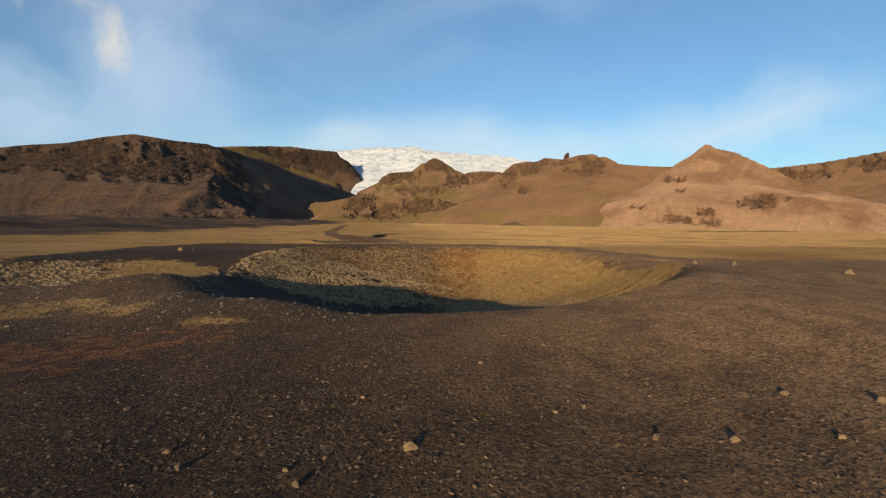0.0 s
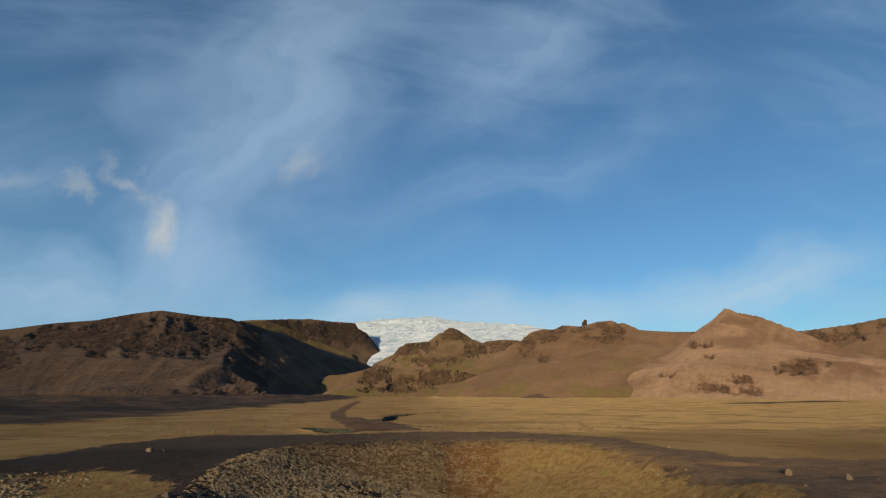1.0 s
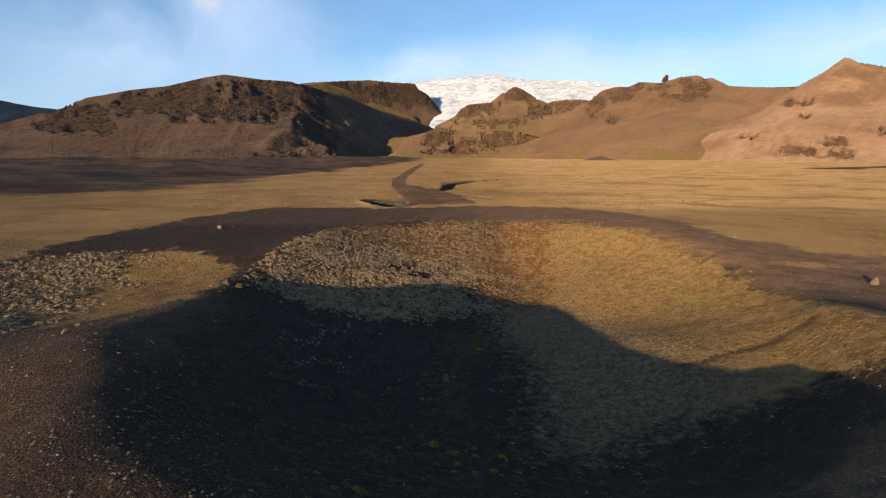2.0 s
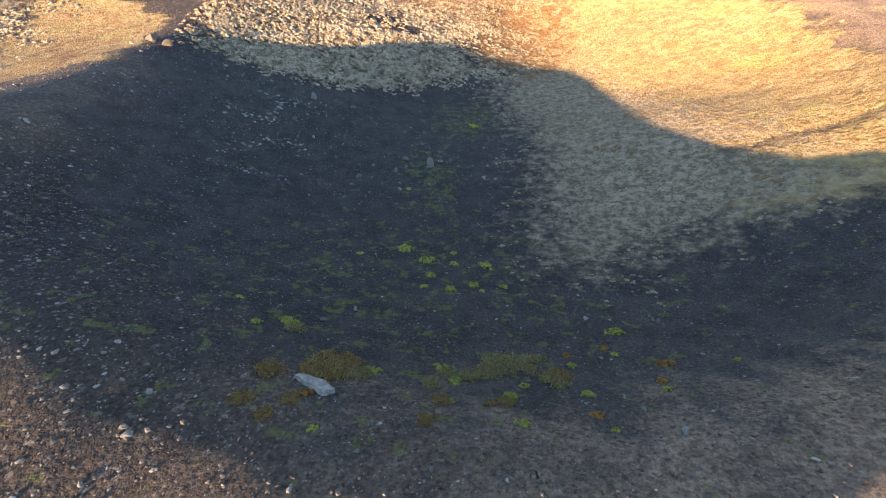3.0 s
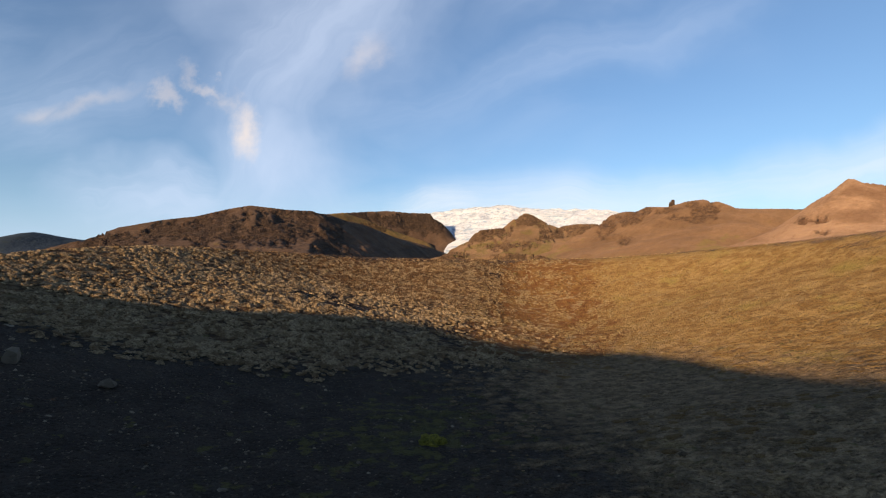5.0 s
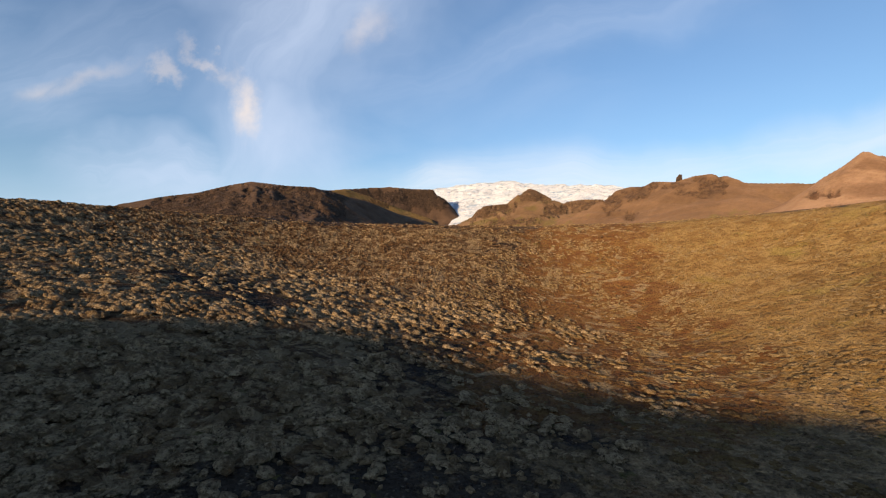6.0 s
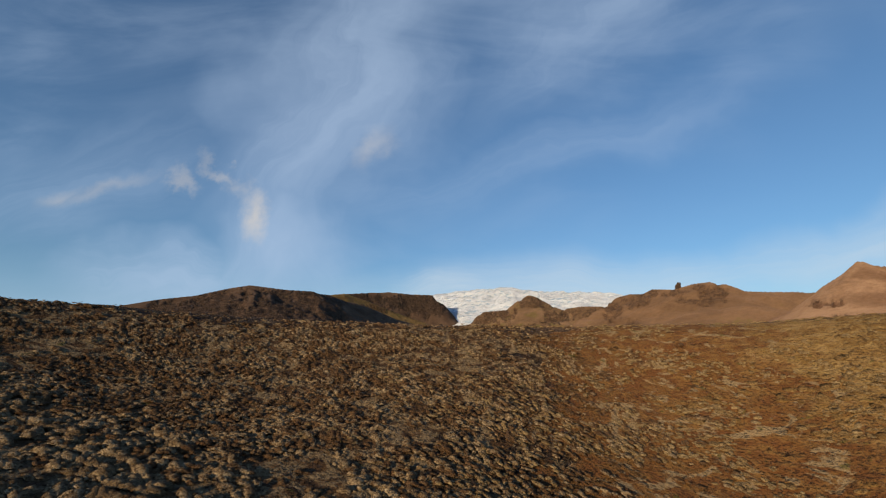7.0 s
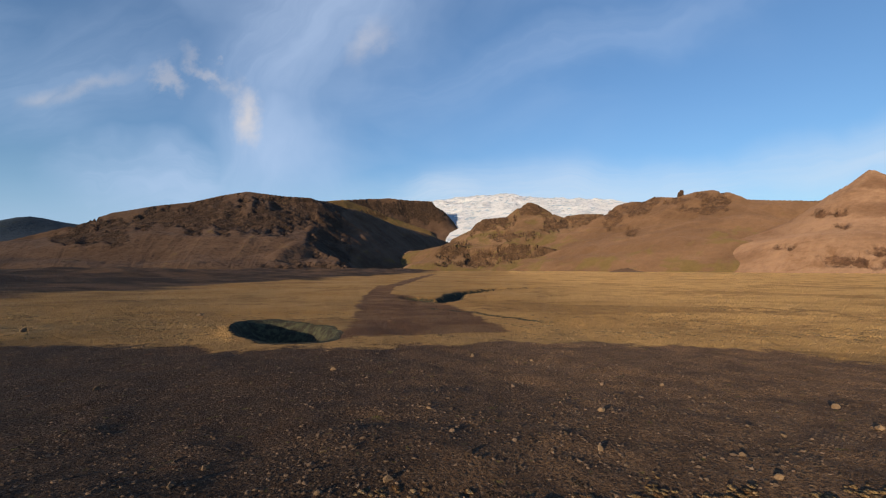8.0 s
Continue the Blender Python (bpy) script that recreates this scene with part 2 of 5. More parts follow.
    lava = n.mix(n.ramp(n.noise(wide, 0.035, 7, 0.7), 0.42, 0.62), rgb(0.040, 0.028, 0.021), rgb(0.135, 0.084, 0.053))
    z_tan, z_hum, z_gold, z_grey = zone(n, "tan", scale=0.22, ragged=0.9), zone(n, "hummock", scale=1.8, ragged=1.2), zone(n, "gold", scale=0.45, ragged=0.9), zone(n, "grey", low=0.25, high=0.75, scale=1.4, ragged=0.8)
    c = n.mix(z_tan, gravel, tan)
    c = n.mix(zone(n, "lava", scale=0.02, ragged=0.8), c, lava)
    c = n.mix(zone(n, "track", scale=0.15, ragged=0.6), c, track)
    c = n.mix(z_hum, c, hm)
    c = n.mix(z_gold, c, gold)
    c = n.mix(z_grey, c, grey)
    c = n.mix(zone(n, "red", scale=0.55, ragged=0.9), c, red)
    moss = n.mix(n.ramp(n.noise(p, 3.0, 4), 0.4, 0.6), rgb(0.036, 0.033, 0.010), rgb(0.090, 0.080, 0.019))
    c = n.mix(n.maths("MULTIPLY", zone(n, "green", low=0.42, high=0.58, scale=1.5, ragged=1.6), 0.75), c, moss)
    # dark greenish ground in pit and ditch, with their shade painted in
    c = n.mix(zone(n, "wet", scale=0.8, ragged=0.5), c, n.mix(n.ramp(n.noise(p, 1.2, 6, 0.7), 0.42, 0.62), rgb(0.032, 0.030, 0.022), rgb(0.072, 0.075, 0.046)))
    rust = n.mix(n.ramp(n.noise(p, 2.6, 6, 0.7), 0.40, 0.62), rgb(0.075, 0.029, 0.013), rgb(0.190, 0.086, 0.034))
    c = n.mix(n.maths("MULTIPLY", zone(n, "rust", scale=0.9, ragged=1.2), 0.85), c, rust)
    c = n.mix(n.maths("MULTIPLY", zone(n, "soil", scale=1.6, ragged=0.6), 0.8), c, rgb(0.075, 0.046, 0.020))
    # relief in metres: pebbles everywhere, cushions where moss grows
    h = n.maths("ADD", n.maths("ADD", n.maths("MULTIPLY", grain.outputs["Distance"], -0.07), n.maths("MULTIPLY", fine.outputs["Distance"], -0.03)), n.maths("MULTIPLY", n.noise(p, 2.2, 7, 0.72), 0.22))
    cover = n.maths("MAXIMUM", n.maths("MAXIMUM", z_tan, n.maths("MULTIPLY", z_gold, 0.6)), n.maths("MAXIMUM", z_hum, z_grey))
    h = n.maths("ADD", h, n.maths("MULTIPLY", cover, n.maths("MULTIPLY", n.noise(p, 1.5, 6, 0.65), 0.9)))
    wild = n.maths("ADD", 3.2, n.maths("MULTIPLY", z_tan, 3.6))
    return c, 0.95, h, 1.0, 1.0, (13.0, wild)


def stone_look(n):
    p = n.add("ShaderNodeTexCoord").outputs["Object"]
    isl = n.add("ShaderNodeNewGeometry").outputs["Random Per Island"]
    ob = n.add("ShaderNodeObjectInfo").outputs["Random"]
    r = n.maths("FRACT", n.maths("ADD", n.maths("MULTIPLY", isl, 7.13), ob))
    c = n.mix(n.maths("POWER", r, 2.5), rgb(0.034, 0.024, 0.018), rgb(0.19, 0.135, 0.095))
    c = n.mix(n.ramp(n.noise(p, 7.0, 5, 0.65), 0.45, 0.70), c, rgb(0.10, 0.075, 0.055))
    return c, 0.9, n.noise(p, 12.0, 6, 0.7), 0.5, 0.05, (20.0, 0.6)


def boulder_look(n):
    p = n.add("ShaderNodeTexCoord").outputs["Object"]
    ob = n.add("ShaderNodeObjectInfo").outputs["Random"]
    c = n.mix(ob, rgb(0.090, 0.066, 0.047), rgb(0.205, 0.142, 0.086))
    c = n.mix(n.ramp(n.noise(p, 3.0, 6, 0.7), 0.48, 0.66), c, rgb(0.120, 0.090, 0.062))
    c = n.mix(n.ramp(n.noise(p, 9.0, 3, 0.5), 0.62, 0.72), c, rgb(0.16, 0.125, 0.08))
    return c, 0.92, n.noise(p, 8.0, 7, 0.7), 0.7, 0.06, (14.0, 0.5)


def pale_look(n):
    p = n.add("ShaderNodeTexCoord").outputs["Object"]
    r = n.maths("FRACT", n.maths("ADD", n.maths("MULTIPLY", n.add("ShaderNodeNewGeometry").outputs["Random Per Island"], 5.7), n.add("ShaderNodeObjectInfo").outputs["Random"]))
    c = n.mix(n.maths("POWER", r, 1.6), rgb(0.072, 0.056, 0.040), rgb(0.27, 0.222, 0.162))
    c = n.mix(n.ramp(n.noise(p, 5.0, 6, 0.7), 0.50, 0.66), c, rgb(0.14, 0.115, 0.085))
    return c, 0.92, n.noise(p, 8.0, 7, 0.7), 0.7, 0.06, (14.0, 0.5)


def slab_look(n):
    p = n.add("ShaderNodeTexCoord").outputs["Object"]
    c = n.mix(n.ramp(n.noise(p, 2.0, 6, 0.65), 0.38, 0.64), rgb(0.165, 0.130, 0.092), rgb(0.290, 0.232, 0.168))
    c = n.mix(n.ramp(n.noise(p, 9.0, 5, 0.7), 0.56, 0.68), c, rgb(0.14, 0.125, 0.10))
    return c, 0.9, n.noise(p, 8.0, 7, 0.7), 0.8, 0.06, (14.0, 0.6)


def patches(n, lo=0.445, hi=0.545):
    """Where pale lichen moss covers the brown heath."""
    return n.ramp(n.noise(place(n), 1.5, 6, 0.66, 0.9), lo, hi)


def tuft_look(lo, hi, dark, patchy=0.0, cover=0.445):
    def build(n):
        p = place(n)
        isl = n.add("ShaderNodeNewGeometry").outputs["Random Per Island"]
        ob = n.add("ShaderNodeObjectInfo").outputs["Random"]
        r = n.maths("FRACT", n.maths("ADD", isl, ob))
        if patchy:
            r = n.maths("ADD", n.maths("MULTIPLY", r, 1 - patchy), n.maths("MULTIPLY", patches(n, cover, cover + 0.09), patchy))
        c = n.mix(r, rgb(*lo), rgb(*hi))
        c = n.mix(n.ramp(n.noise(p, 11.0, 4, 0.7), 0.45, 0.66), c, rgb(*dark))
        return c, 1.0, n.noise(p, 14.0, 7, 0.82), 1.0, 0.16, (26.0, 2.4)
    return build


def rock_face(base, light, dark, patch, scale=1.0, growth=0.57, pale=0.0, foot=0.6):
    """Scree and rock of a mountain: base and light scree in fans, dark broken rock in its bands, patches of growth, most of them at its foot."""
    def build(n):
        p = place(n)
        s = 0.006 * scale
        rock = n.add("ShaderNodeAttribute", attribute_name="rock").outputs["Fac"]
        low = n.add("ShaderNodeAttribute", attribute_name="foot").outputs["Fac"]
        steep = n.add("ShaderNodeSeparateXYZ", {0: n.add("ShaderNodeNewGeometry").outputs["Normal"]}).outputs[2]
        broad = n.noise(p, s, 6, 0.6, 0.6)
        xyz = n.add("ShaderNodeSeparateXYZ", {0: p})
        fan = n.maths("MULTIPLY", n.maths("DIVIDE", xyz.outputs[0], n.maths("MAXIMUM", xyz.outputs[1], 200.0)), 1500.0)
        down = n.add("ShaderNodeCombineXYZ", {0: n.maths("SUBTRACT", fan, n.maths("MULTIPLY", xyz.outputs[2], 0.9)), 1: n.maths("MULTIPLY", xyz.outputs[2], 0.55), 2: n.maths("MULTIPLY", xyz.outputs[1], 0.04)}).outputs[0]
        streak = n.noise(down, s * 1.5, 5, 0.5, 0.9)
        tone = n.maths("ADD", n.maths("MULTIPLY", broad, 0.62), n.maths("MULTIPLY", streak, 0.38))
        c = n.mix(n.ramp(tone, 0.40, 0.61), rgb(*base), rgb(*light))
        if pale:
            pallor = n.maths("MULTIPLY", n.ramp(n.maths("ADD", n.noise(p, s * 0.8, 6, 0.6, 0.8), n.maths("MULTIPLY", low, 0.10)), 0.44, 0.66), pale)
            c = n.mix(pallor, c, rgb(*[min(1.0, v * 1.22) for v in light]))
        grow = n.ramp(n.maths("ADD", n.maths("ADD", n.maths("MULTIPLY", n.noise(p, s * 1.9, 6, 0.62, 0.5), 0.6), n.maths("MULTIPLY", streak, 0.4)), n.maths("MULTIPLY", low, 0.12 * foot)), growth, growth + 0.08)
        c = n.mix(n.maths("MULTIPLY", grow, 0.85), c, rgb(*patch))
        rill = n.ramp(n.maths("ABSOLUTE", n.maths("SUBTRACT", n.noise(down, s * 2.4, 4, 0.55, 1.0), 0.5)), 0.035, 0.0)
        c = n.mix(n.maths("MULTIPLY", rill, 0.13), c, rgb(*dark))
        broken = n.noise(p, 0.045, 8, 0.66, 0.3)
        crag = n.ramp(n.maths("ADD", n.maths("MULTIPLY", rock, 0.75), n.maths("ADD", n.maths("MULTIPLY", n.maths("SUBTRACT", broken, 0.5), 2.8), n.maths("SUBTRACT", 0.72, steep))), 0.36, 0.66)
        c = n.mix(crag, c, n.mix(n.ramp(n.noise(p, s * 20, 6, 0.7), 0.4, 0.62), rgb(*dark), rgb(*[v * 0.75 for v in base])))
        c = n.mix(n.maths("ADD", 0.30, n.maths("MULTIPLY", rock, 0.70)), c, n.mix(n.ramp(n.noise(p, 0.06, 8, 0.78), 0.34, 0.66), rgb(0.62, 0.60, 0.58), rgb(1.38, 1.37, 1.35)), "MULTIPLY")
        h = n.maths("ADD", n.maths("MULTIPLY", n.maths("ADD", 0.12, rock), n.maths("MULTIPLY", broken, 16.0)), n.maths("MULTIPLY", streak, 7.0))
        return c, 0.97, h, 1.0, 1.0, (0.12, 1.2)
    return build


def crag_look(dark, light):
    def build(n):
        p = n.add("ShaderNodeTexCoord").outputs["Object"]
        ob = n.add("ShaderNodeObjectInfo").outputs["Random"]
        c = n.mix(n.maths("MULTIPLY", ob, 0.8), rgb(*dark), rgb(*light))
        c = n.mix(n.ramp(n.noise(p, 3.0, 7, 0.75), 0.46, 0.66), c, rgb(*[0.6 * v for v in dark]))
        c = n.mix(n.ramp(n.noise(p, 5.0, 6, 0.7, 0.5), 0.56, 0.70), c, rgb(*light))
        return c, 0.97, n.noise(p, 4.0, 8, 0.75), 1.0, 4.0, (3.0, 1.2)
    return build


def ice_look(n):
    p = place(n)
    crack = n.add("ShaderNodeMapping", {"Vector": p, "Scale": (0.012, 0.030, 0.030)}).outputs[0]
    v = n.noise(crack, 1.0, 7, 0.65, 0.7)
    c = n.mix(n.ramp(v, 0.34, 0.52), rgb(0.20, 0.29, 0.41), rgb(0.47, 0.51, 0.58))
    c = n.mix(n.ramp(n.noise(p, 0.006, 5, 0.6), 0.66, 0.74), c, rgb(0.33, 0.34, 0.35))
    return c, 0.7, v, 1.0, 26.0, (0.08, 0.9)


GROUND = material("gravel_and_moss_ground", ground_look)
STONE = material("loose_lava_stone", stone_look)
BOULDER = material("weathered_boulder", boulder_look)
PALE = material("pale_grey_rock", pale_look)
SLABROCK = material("light_grey_slab", slab_look)
HUMMOCK = material("woolly_moss_hummock", tuft_look((0.165, 0.108, 0.054), (0.385, 0.288, 0.170), (0.118, 0.077, 0.042), 0.78))
HEATHMOSS = material("patchy_heath_moss", tuft_look((0.104, 0.055, 0.023), (0.320, 0.238, 0.140), (0.088, 0.050, 0.024), 0.85, 0.480))
GREYMOSS = material("grey_moss_cushion", tuft_look((0.130, 0.088, 0.046), (0.360, 0.250, 0.138), (0.085, 0.057, 0.030)))
GOLDMOSS = material("golden_moss_cushion", tuft_look((0.175, 0.102, 0.034), (0.25, 0.163, 0.068), (0.13, 0.074, 0.024)))
TANMOSS = material("straw_moss_hummock", tuft_look((0.19, 0.128, 0.058), (0.30, 0.218, 0.112), (0.13, 0.082, 0.036)))
LIME = material("lime_moss", tuft_look((0.19, 0.175, 0.024), (0.31, 0.275, 0.045), (0.09, 0.09, 0.016)))
DRY = material("dry_grass", tuft_look((0.22, 0.118, 0.030), (0.44, 0.275, 0.085), (0.14, 0.075, 0.022)))
PALEGRASS = material("pale_grass", tuft_look((0.190, 0.132, 0.040), (0.43, 0.315, 0.115), (0.13, 0.085, 0.028)))
RUSTY = material("rusty_plant", tuft_look((0.22, 0.085, 0.016), (0.30, 0.14, 0.025), (0.10, 0.04, 0.012)))
HILL = material("dark_scree_hill", rock_face((0.054, 0.034, 0.023), (0.080, 0.052, 0.036), (0.044, 0.031, 0.023), (0.100, 0.070, 0.024), 1.0, 0.60, 0.0, 0.2))
KNOB = material("mossy_crag", rock_face((0.096, 0.060, 0.034), (0.142, 0.090, 0.054), (0.080, 0.050, 0.032), (0.090, 0.069, 0.026), 1.6, 0.510))
RIDGE = material("tan_scree_ridge", rock_face((0.092, 0.056, 0.033), (0.130, 0.080, 0.048), (0.086, 0.054, 0.036), (0.105, 0.078, 0.030), 1.2, 0.60, 0.3, 0.9))
FOOTHILL = material("mossy_foothill", rock_face((0.105, 0.070, 0.030), (0.160, 0.108, 0.046), (0.090, 0.054, 0.030), (0.112, 0.085, 0.030), 2.2, 0.52, 0.0, 0.6))
PEAK = material("pink_rhyolite_scree", rock_face((0.114, 0.067, 0.041), (0.176, 0.113, 0.074), (0.108, 0.062, 0.040), (0.132, 0.077, 0.045), 1.2, 0.63, 0.9))
# bluish rock colours: the haze of distance is painted into them
FAR = material("far_hazed_hill", rock_face((0.020, 0.034, 0.054), (0.027, 0.042, 0.062), (0.016, 0.026, 0.040), (0.028, 0.040, 0.046)))
DARKCRAG = material("black_brown_crag", crag_look((0.046, 0.033, 0.024), (0.080, 0.055, 0.038)))
BROWNCRAG = material("brown_cliff_rock", crag_look((0.090, 0.054, 0.034), (0.160, 0.098, 0.060)))
PINKCRAG = material("rusty_pink_rock", crag_look((0.105, 0.060, 0.038), (0.170, 0.102, 0.065)))
ICE = material("glacier_ice", ice_look)


# ---- the lie of the land ----
def smooth(a, b, v):
    k = np.clip((v - a) / (b - a), 0, 1)
    return k * k * (3 - 2 * k)


def bump(x, y, cx, cy, rx, ry, high):
    return high * np.exp(-((x - cx) / rx) ** 2 - ((y - cy) / ry) ** 2)


def bowl(x, y, cx, cy, rx, ry, deep, power=2.2, lip=0.3):
    s = np.sqrt(((x - cx) / rx) ** 2 + ((y - cy) / ry) ** 2)
    return -lip * np.log1p(np.exp(np.clip(deep * (1 - s ** power) / lip, -60, 60)))


def pit_part(x, y):
    """0 in the middle of the pit in the plain, 1 at its lip; its length leans 33 degrees from north to west."""
    c, s = math.cos(radians(33)), math.sin(radians(33))
    u, v = -(x + 15.3) * s + (y - 71.8) * c, (x + 15.3) * c + (y - 71.8) * s
    return np.sqrt((u / 9.0) ** 2 + (v / 4.7) ** 2) + 0.22 * fractal(x, y, 4.5, 3)


def rim_radius(a):
    at = [0, 25, 50, 72, 95, 125, 150, 175, 200, 225, 250, 275, 300, 325, 345, 360]
    far = [27, 30.5, 35, 36.5, 34.5, 31.5, 27.5, 26, 27.5, 32.5, 35.5, 36.5, 32.5, 26.5, 26.5, 27]
    return sum(k * np.interp((np.degrees(a) + o) % 360, at, far) for o, k in ((-16, 0.15), (-8, 0.22), (0, 0.26), (8, 0.22), (16, 0.15)))


LATTICE = np.random.RandomState(7).rand(256, 256)


def value_noise(x, y):
    """Smooth noise of 0 to 1 on arrays."""
    i, j = np.floor(x).astype(int), np.floor(y).astype(int)
    u, v = x - i, y - j
    u, v = u * u * (3 - 2 * u), v * v * (3 - 2 * v)
    g = lambda a, b: LATTICE[a % 256, b % 256]
    return (g(i, j) * (1 - u) + g(i + 1, j) * u) * (1 - v) + (g(i, j + 1) * (1 - u) + g(i + 1, j + 1) * u) * v


def fractal(x, y, size, octaves=4, gain=0.5):
    """Noise about 0, whose largest lumps are size metres."""
    out, amp = 0 * x, 1.0
    for k in range(octaves):
        c, s = math.cos(0.6 * k), math.sin(0.6 * k)
        out = out + amp * (value_noise((x * c - y * s) / size + 17.3 * k, (x * s + y * c) / size + 5.1 * k) - 0.5)
        size, amp = size / 2, amp * gain
    return out


def crater_part(x, y):
    return np.hypot(x - 2, y) / rim_radius(np.arctan2(y, x - 2))


def ground_z(x, y):
    z = 0.0045 * np.maximum(y - 80, 0) * smooth(60, 400, y) + 0.6 * smooth(20, 36, x) * smooth(60, 30, y)
    s = crater_part(x, y)
    z = z - 0.5 * np.log1p(np.exp(np.clip(6.6 * (1 - s ** 2.2) / 0.5, -60, 60)))
    z = z + bump(x, y, -9, 12, 11, 10, 1.9) + bump(x, y, 3, 26, 8, 7, 0.7) + bump(x, y, 20, 8, 8, 8, 0.9) + bump(x, y, 12, -10, 8, 8, 0.9)
    z = z + bump(x, y, 10, 20, 5, 9, -0.9) + bump(x, y, -2, -19, 14, 8, -0.4) + bump(x, y, -26, 6, 6, 8, -0.7) + bump(x, y, -12, -4, 6, 6, 0.5)
    z = z + bowl(x, y, -42, -1, 17.5, 17, 1.9) - 2.4 * smooth(1.06, 0.55, pit_part(x, y)) + 0.5 * np.exp(-((pit_part(x, y) - 1.15) / 0.16) ** 2) * smooth(-15, -20, x)
    z = z + bump(x, y, -24.5, -20.5, 5.5, 6, 1.18) + bump(x, y, -19.5, -27, 4, 4, 0.35) + bump(x, y, -14.5, -31.5, 4.5, 4, 0.7) + bump(x, y, 4, -37, 8, 5, -0.5) + bump(x, y, 11, -36, 6, 6, -0.4)
    # a low wall of thrown-up ground round the far side of the bowl
    turn = np.degrees(np.arctan2(y, x - 2)) % 360
    z = z + np.exp(-((s - 0.99) / np.where(s > 0.99, 0.15 + 0.25 * smooth(112, 88, turn), 0.15)) ** 2) * np.interp(turn, [0, 40, 80, 100, 115, 135, 150, 168, 180, 205, 330, 360], [0.6, 0.78, 0.65, 0.8, 1.15, 1.0, 0.6, 0.1, 0, 0.1, 0.4, 0.6])
    # the near side of the bowl stands higher, and falls off more sharply
    z = z + np.interp(x, [-16, -9, -4.6, 0.6, 4.3, 8.5, 12, 20, 30], [0.2, 0.5, 0.95, 1.5, 1.95, 2.5, 2.6, 1.8, 1.0]) * smooth(0.84, 1.02, s) * smooth(-6, -20, y) * (1 - 0.55 * smooth(-38, -50, y)) + bump(x, y, 17, -16, 8, 8, 0.8) + bump(x, y, 14, -22, 4, 4, 0.35)
    z = z - 0.12 * np.exp(-(polyline_distance(x, y, CHANNEL) / 0.5) ** 2)
    # the ditch in the plain, and the rough lava apron under the dark hill
    d = polyline_distance(x, y, DITCH)
    z = z - 1.8 * np.exp(-(d / 2.0) ** 4)
    z = z + smooth(70, 130, y) * fractal(x * 0.8, y, 46, 3) * 0.8 + smooth(72, 130, y) * smooth(800, 250, y) * np.maximum(fractal(x, y, 20, 4, 0.55), -0.1) * 0.9 + 0.2 * fractal(x, y, 8, 3) * smooth(62, 75, y) * smooth(180, 110, y)
    z = z + smooth(-10, 60, inside(x, y, APRON)) * (np.maximum(fractal(x, y, 60, 4), 0) * 9 + 2.0)
    near = smooth(500, 60, np.hypot(x, y))
    z = z + fractal(x, y, 14, 4) * 0.28 * (0.25 + 0.75 * smooth(0.8, 1.25, s)) + fractal(x, y, 2.2, 3) * (0.09 - 0.03 * smooth(1.05, 1.3, s) + 0.11 * smooth(30, 40, y)) * near
    return z


def inside(x, y, poly):
    """Metres inside a closed polygon of the plan; negative outside."""
    best, odd = np.full(np.shape(x), 1e9), np.zeros(np.shape(x), bool)
    for (ax, ay), (bx, by) in zip(poly, poly[1:] + poly[:1]):
        ex, ey = bx - ax, by - ay
        k = np.clip(((x - ax) * ex + (y - ay) * ey) / (ex * ex + ey * ey), 0, 1)
        best = np.minimum(best, np.hypot(x - ax - k * ex, y - ay - k * ey))
        cross = (ay > y) != (by > y)
        odd ^= cross & (x < ax + (y - ay) / (ey if ey else 1e-9) * ex)
    return np.where(odd, best, -best)


def polyline_distance(x, y, line):
    best = np.full(np.shape(x), 1e9)
    for (ax, ay), (bx, by) in zip(line, line[1:]):
        ex, ey = bx - ax, by - ay
        k = np.clip(((x - ax) * ex + (y - ay) * ey) / (ex * ex + ey * ey), 0, 1)
        best = np.minimum(best, np.hypot(x - ax - k * ex, y - ay - k * ey))
    return best


DITCH = [(-6, 129), (-2, 121), (1, 118), (4, 128), (4.5, 140), (9, 157), (18, 174), (34, 186)]
CHANNEL = [(6.2, -10.4), (8.1, -12.2), (10.5, -14.8), (12.9, -15.8), (15.5, -15.8), (17.4, -15.9), (19.3, -15.9), (23, -16.2)]
DARK_LINE = [(-1, 104), (2, 99), (6.5, 94), (9.5, 88.6), (14, 82)]
APRON = [(-400, 70), (-130, 105), (-94, 122), (-98, 189), (-67, 325), (-20, 800), (-10, 1500), (-900, 1500), (-1500, 300)]
BARREN = [(-54, 7), (-56, 18), (-54, 33), (-48, 52), (-40, 62), (-28, 64), (-12, 61), (-2.5, 63), (8, 65), (18, 64), (30, 60), (37, 50), (39, 31), (38.5, 15), (43, 7), (60, 2), (110, -6), (400, -60), (400, -900), (-400, -900), (-400, -120), (-120, -10), (-75, 4)]
MOSSY = [(-22.5, 1), (-17.6, 0.4), (-13.5, -0.2), (-6.4, 1.6), (0, 5.2), (3.5, 5.4), (6, 8), (9, 20), (12, 30), (13, 35.5), (1, 34.5), (-6, 31.5), (-13, 28), (-19, 22), (-23, 13.5), (-23.5, 6)]
GOLDEN = [(13, 36), (24, 30.5), (29, 20), (28.8, 8), (27.2, -3), (25.6, -10), (27, -15.5), (25, -20), (22.5, -22.6), (19, -23.8), (15.4, -23), (12, -22), (6, -12), (5, 0), (6, 10), (9, 20)]
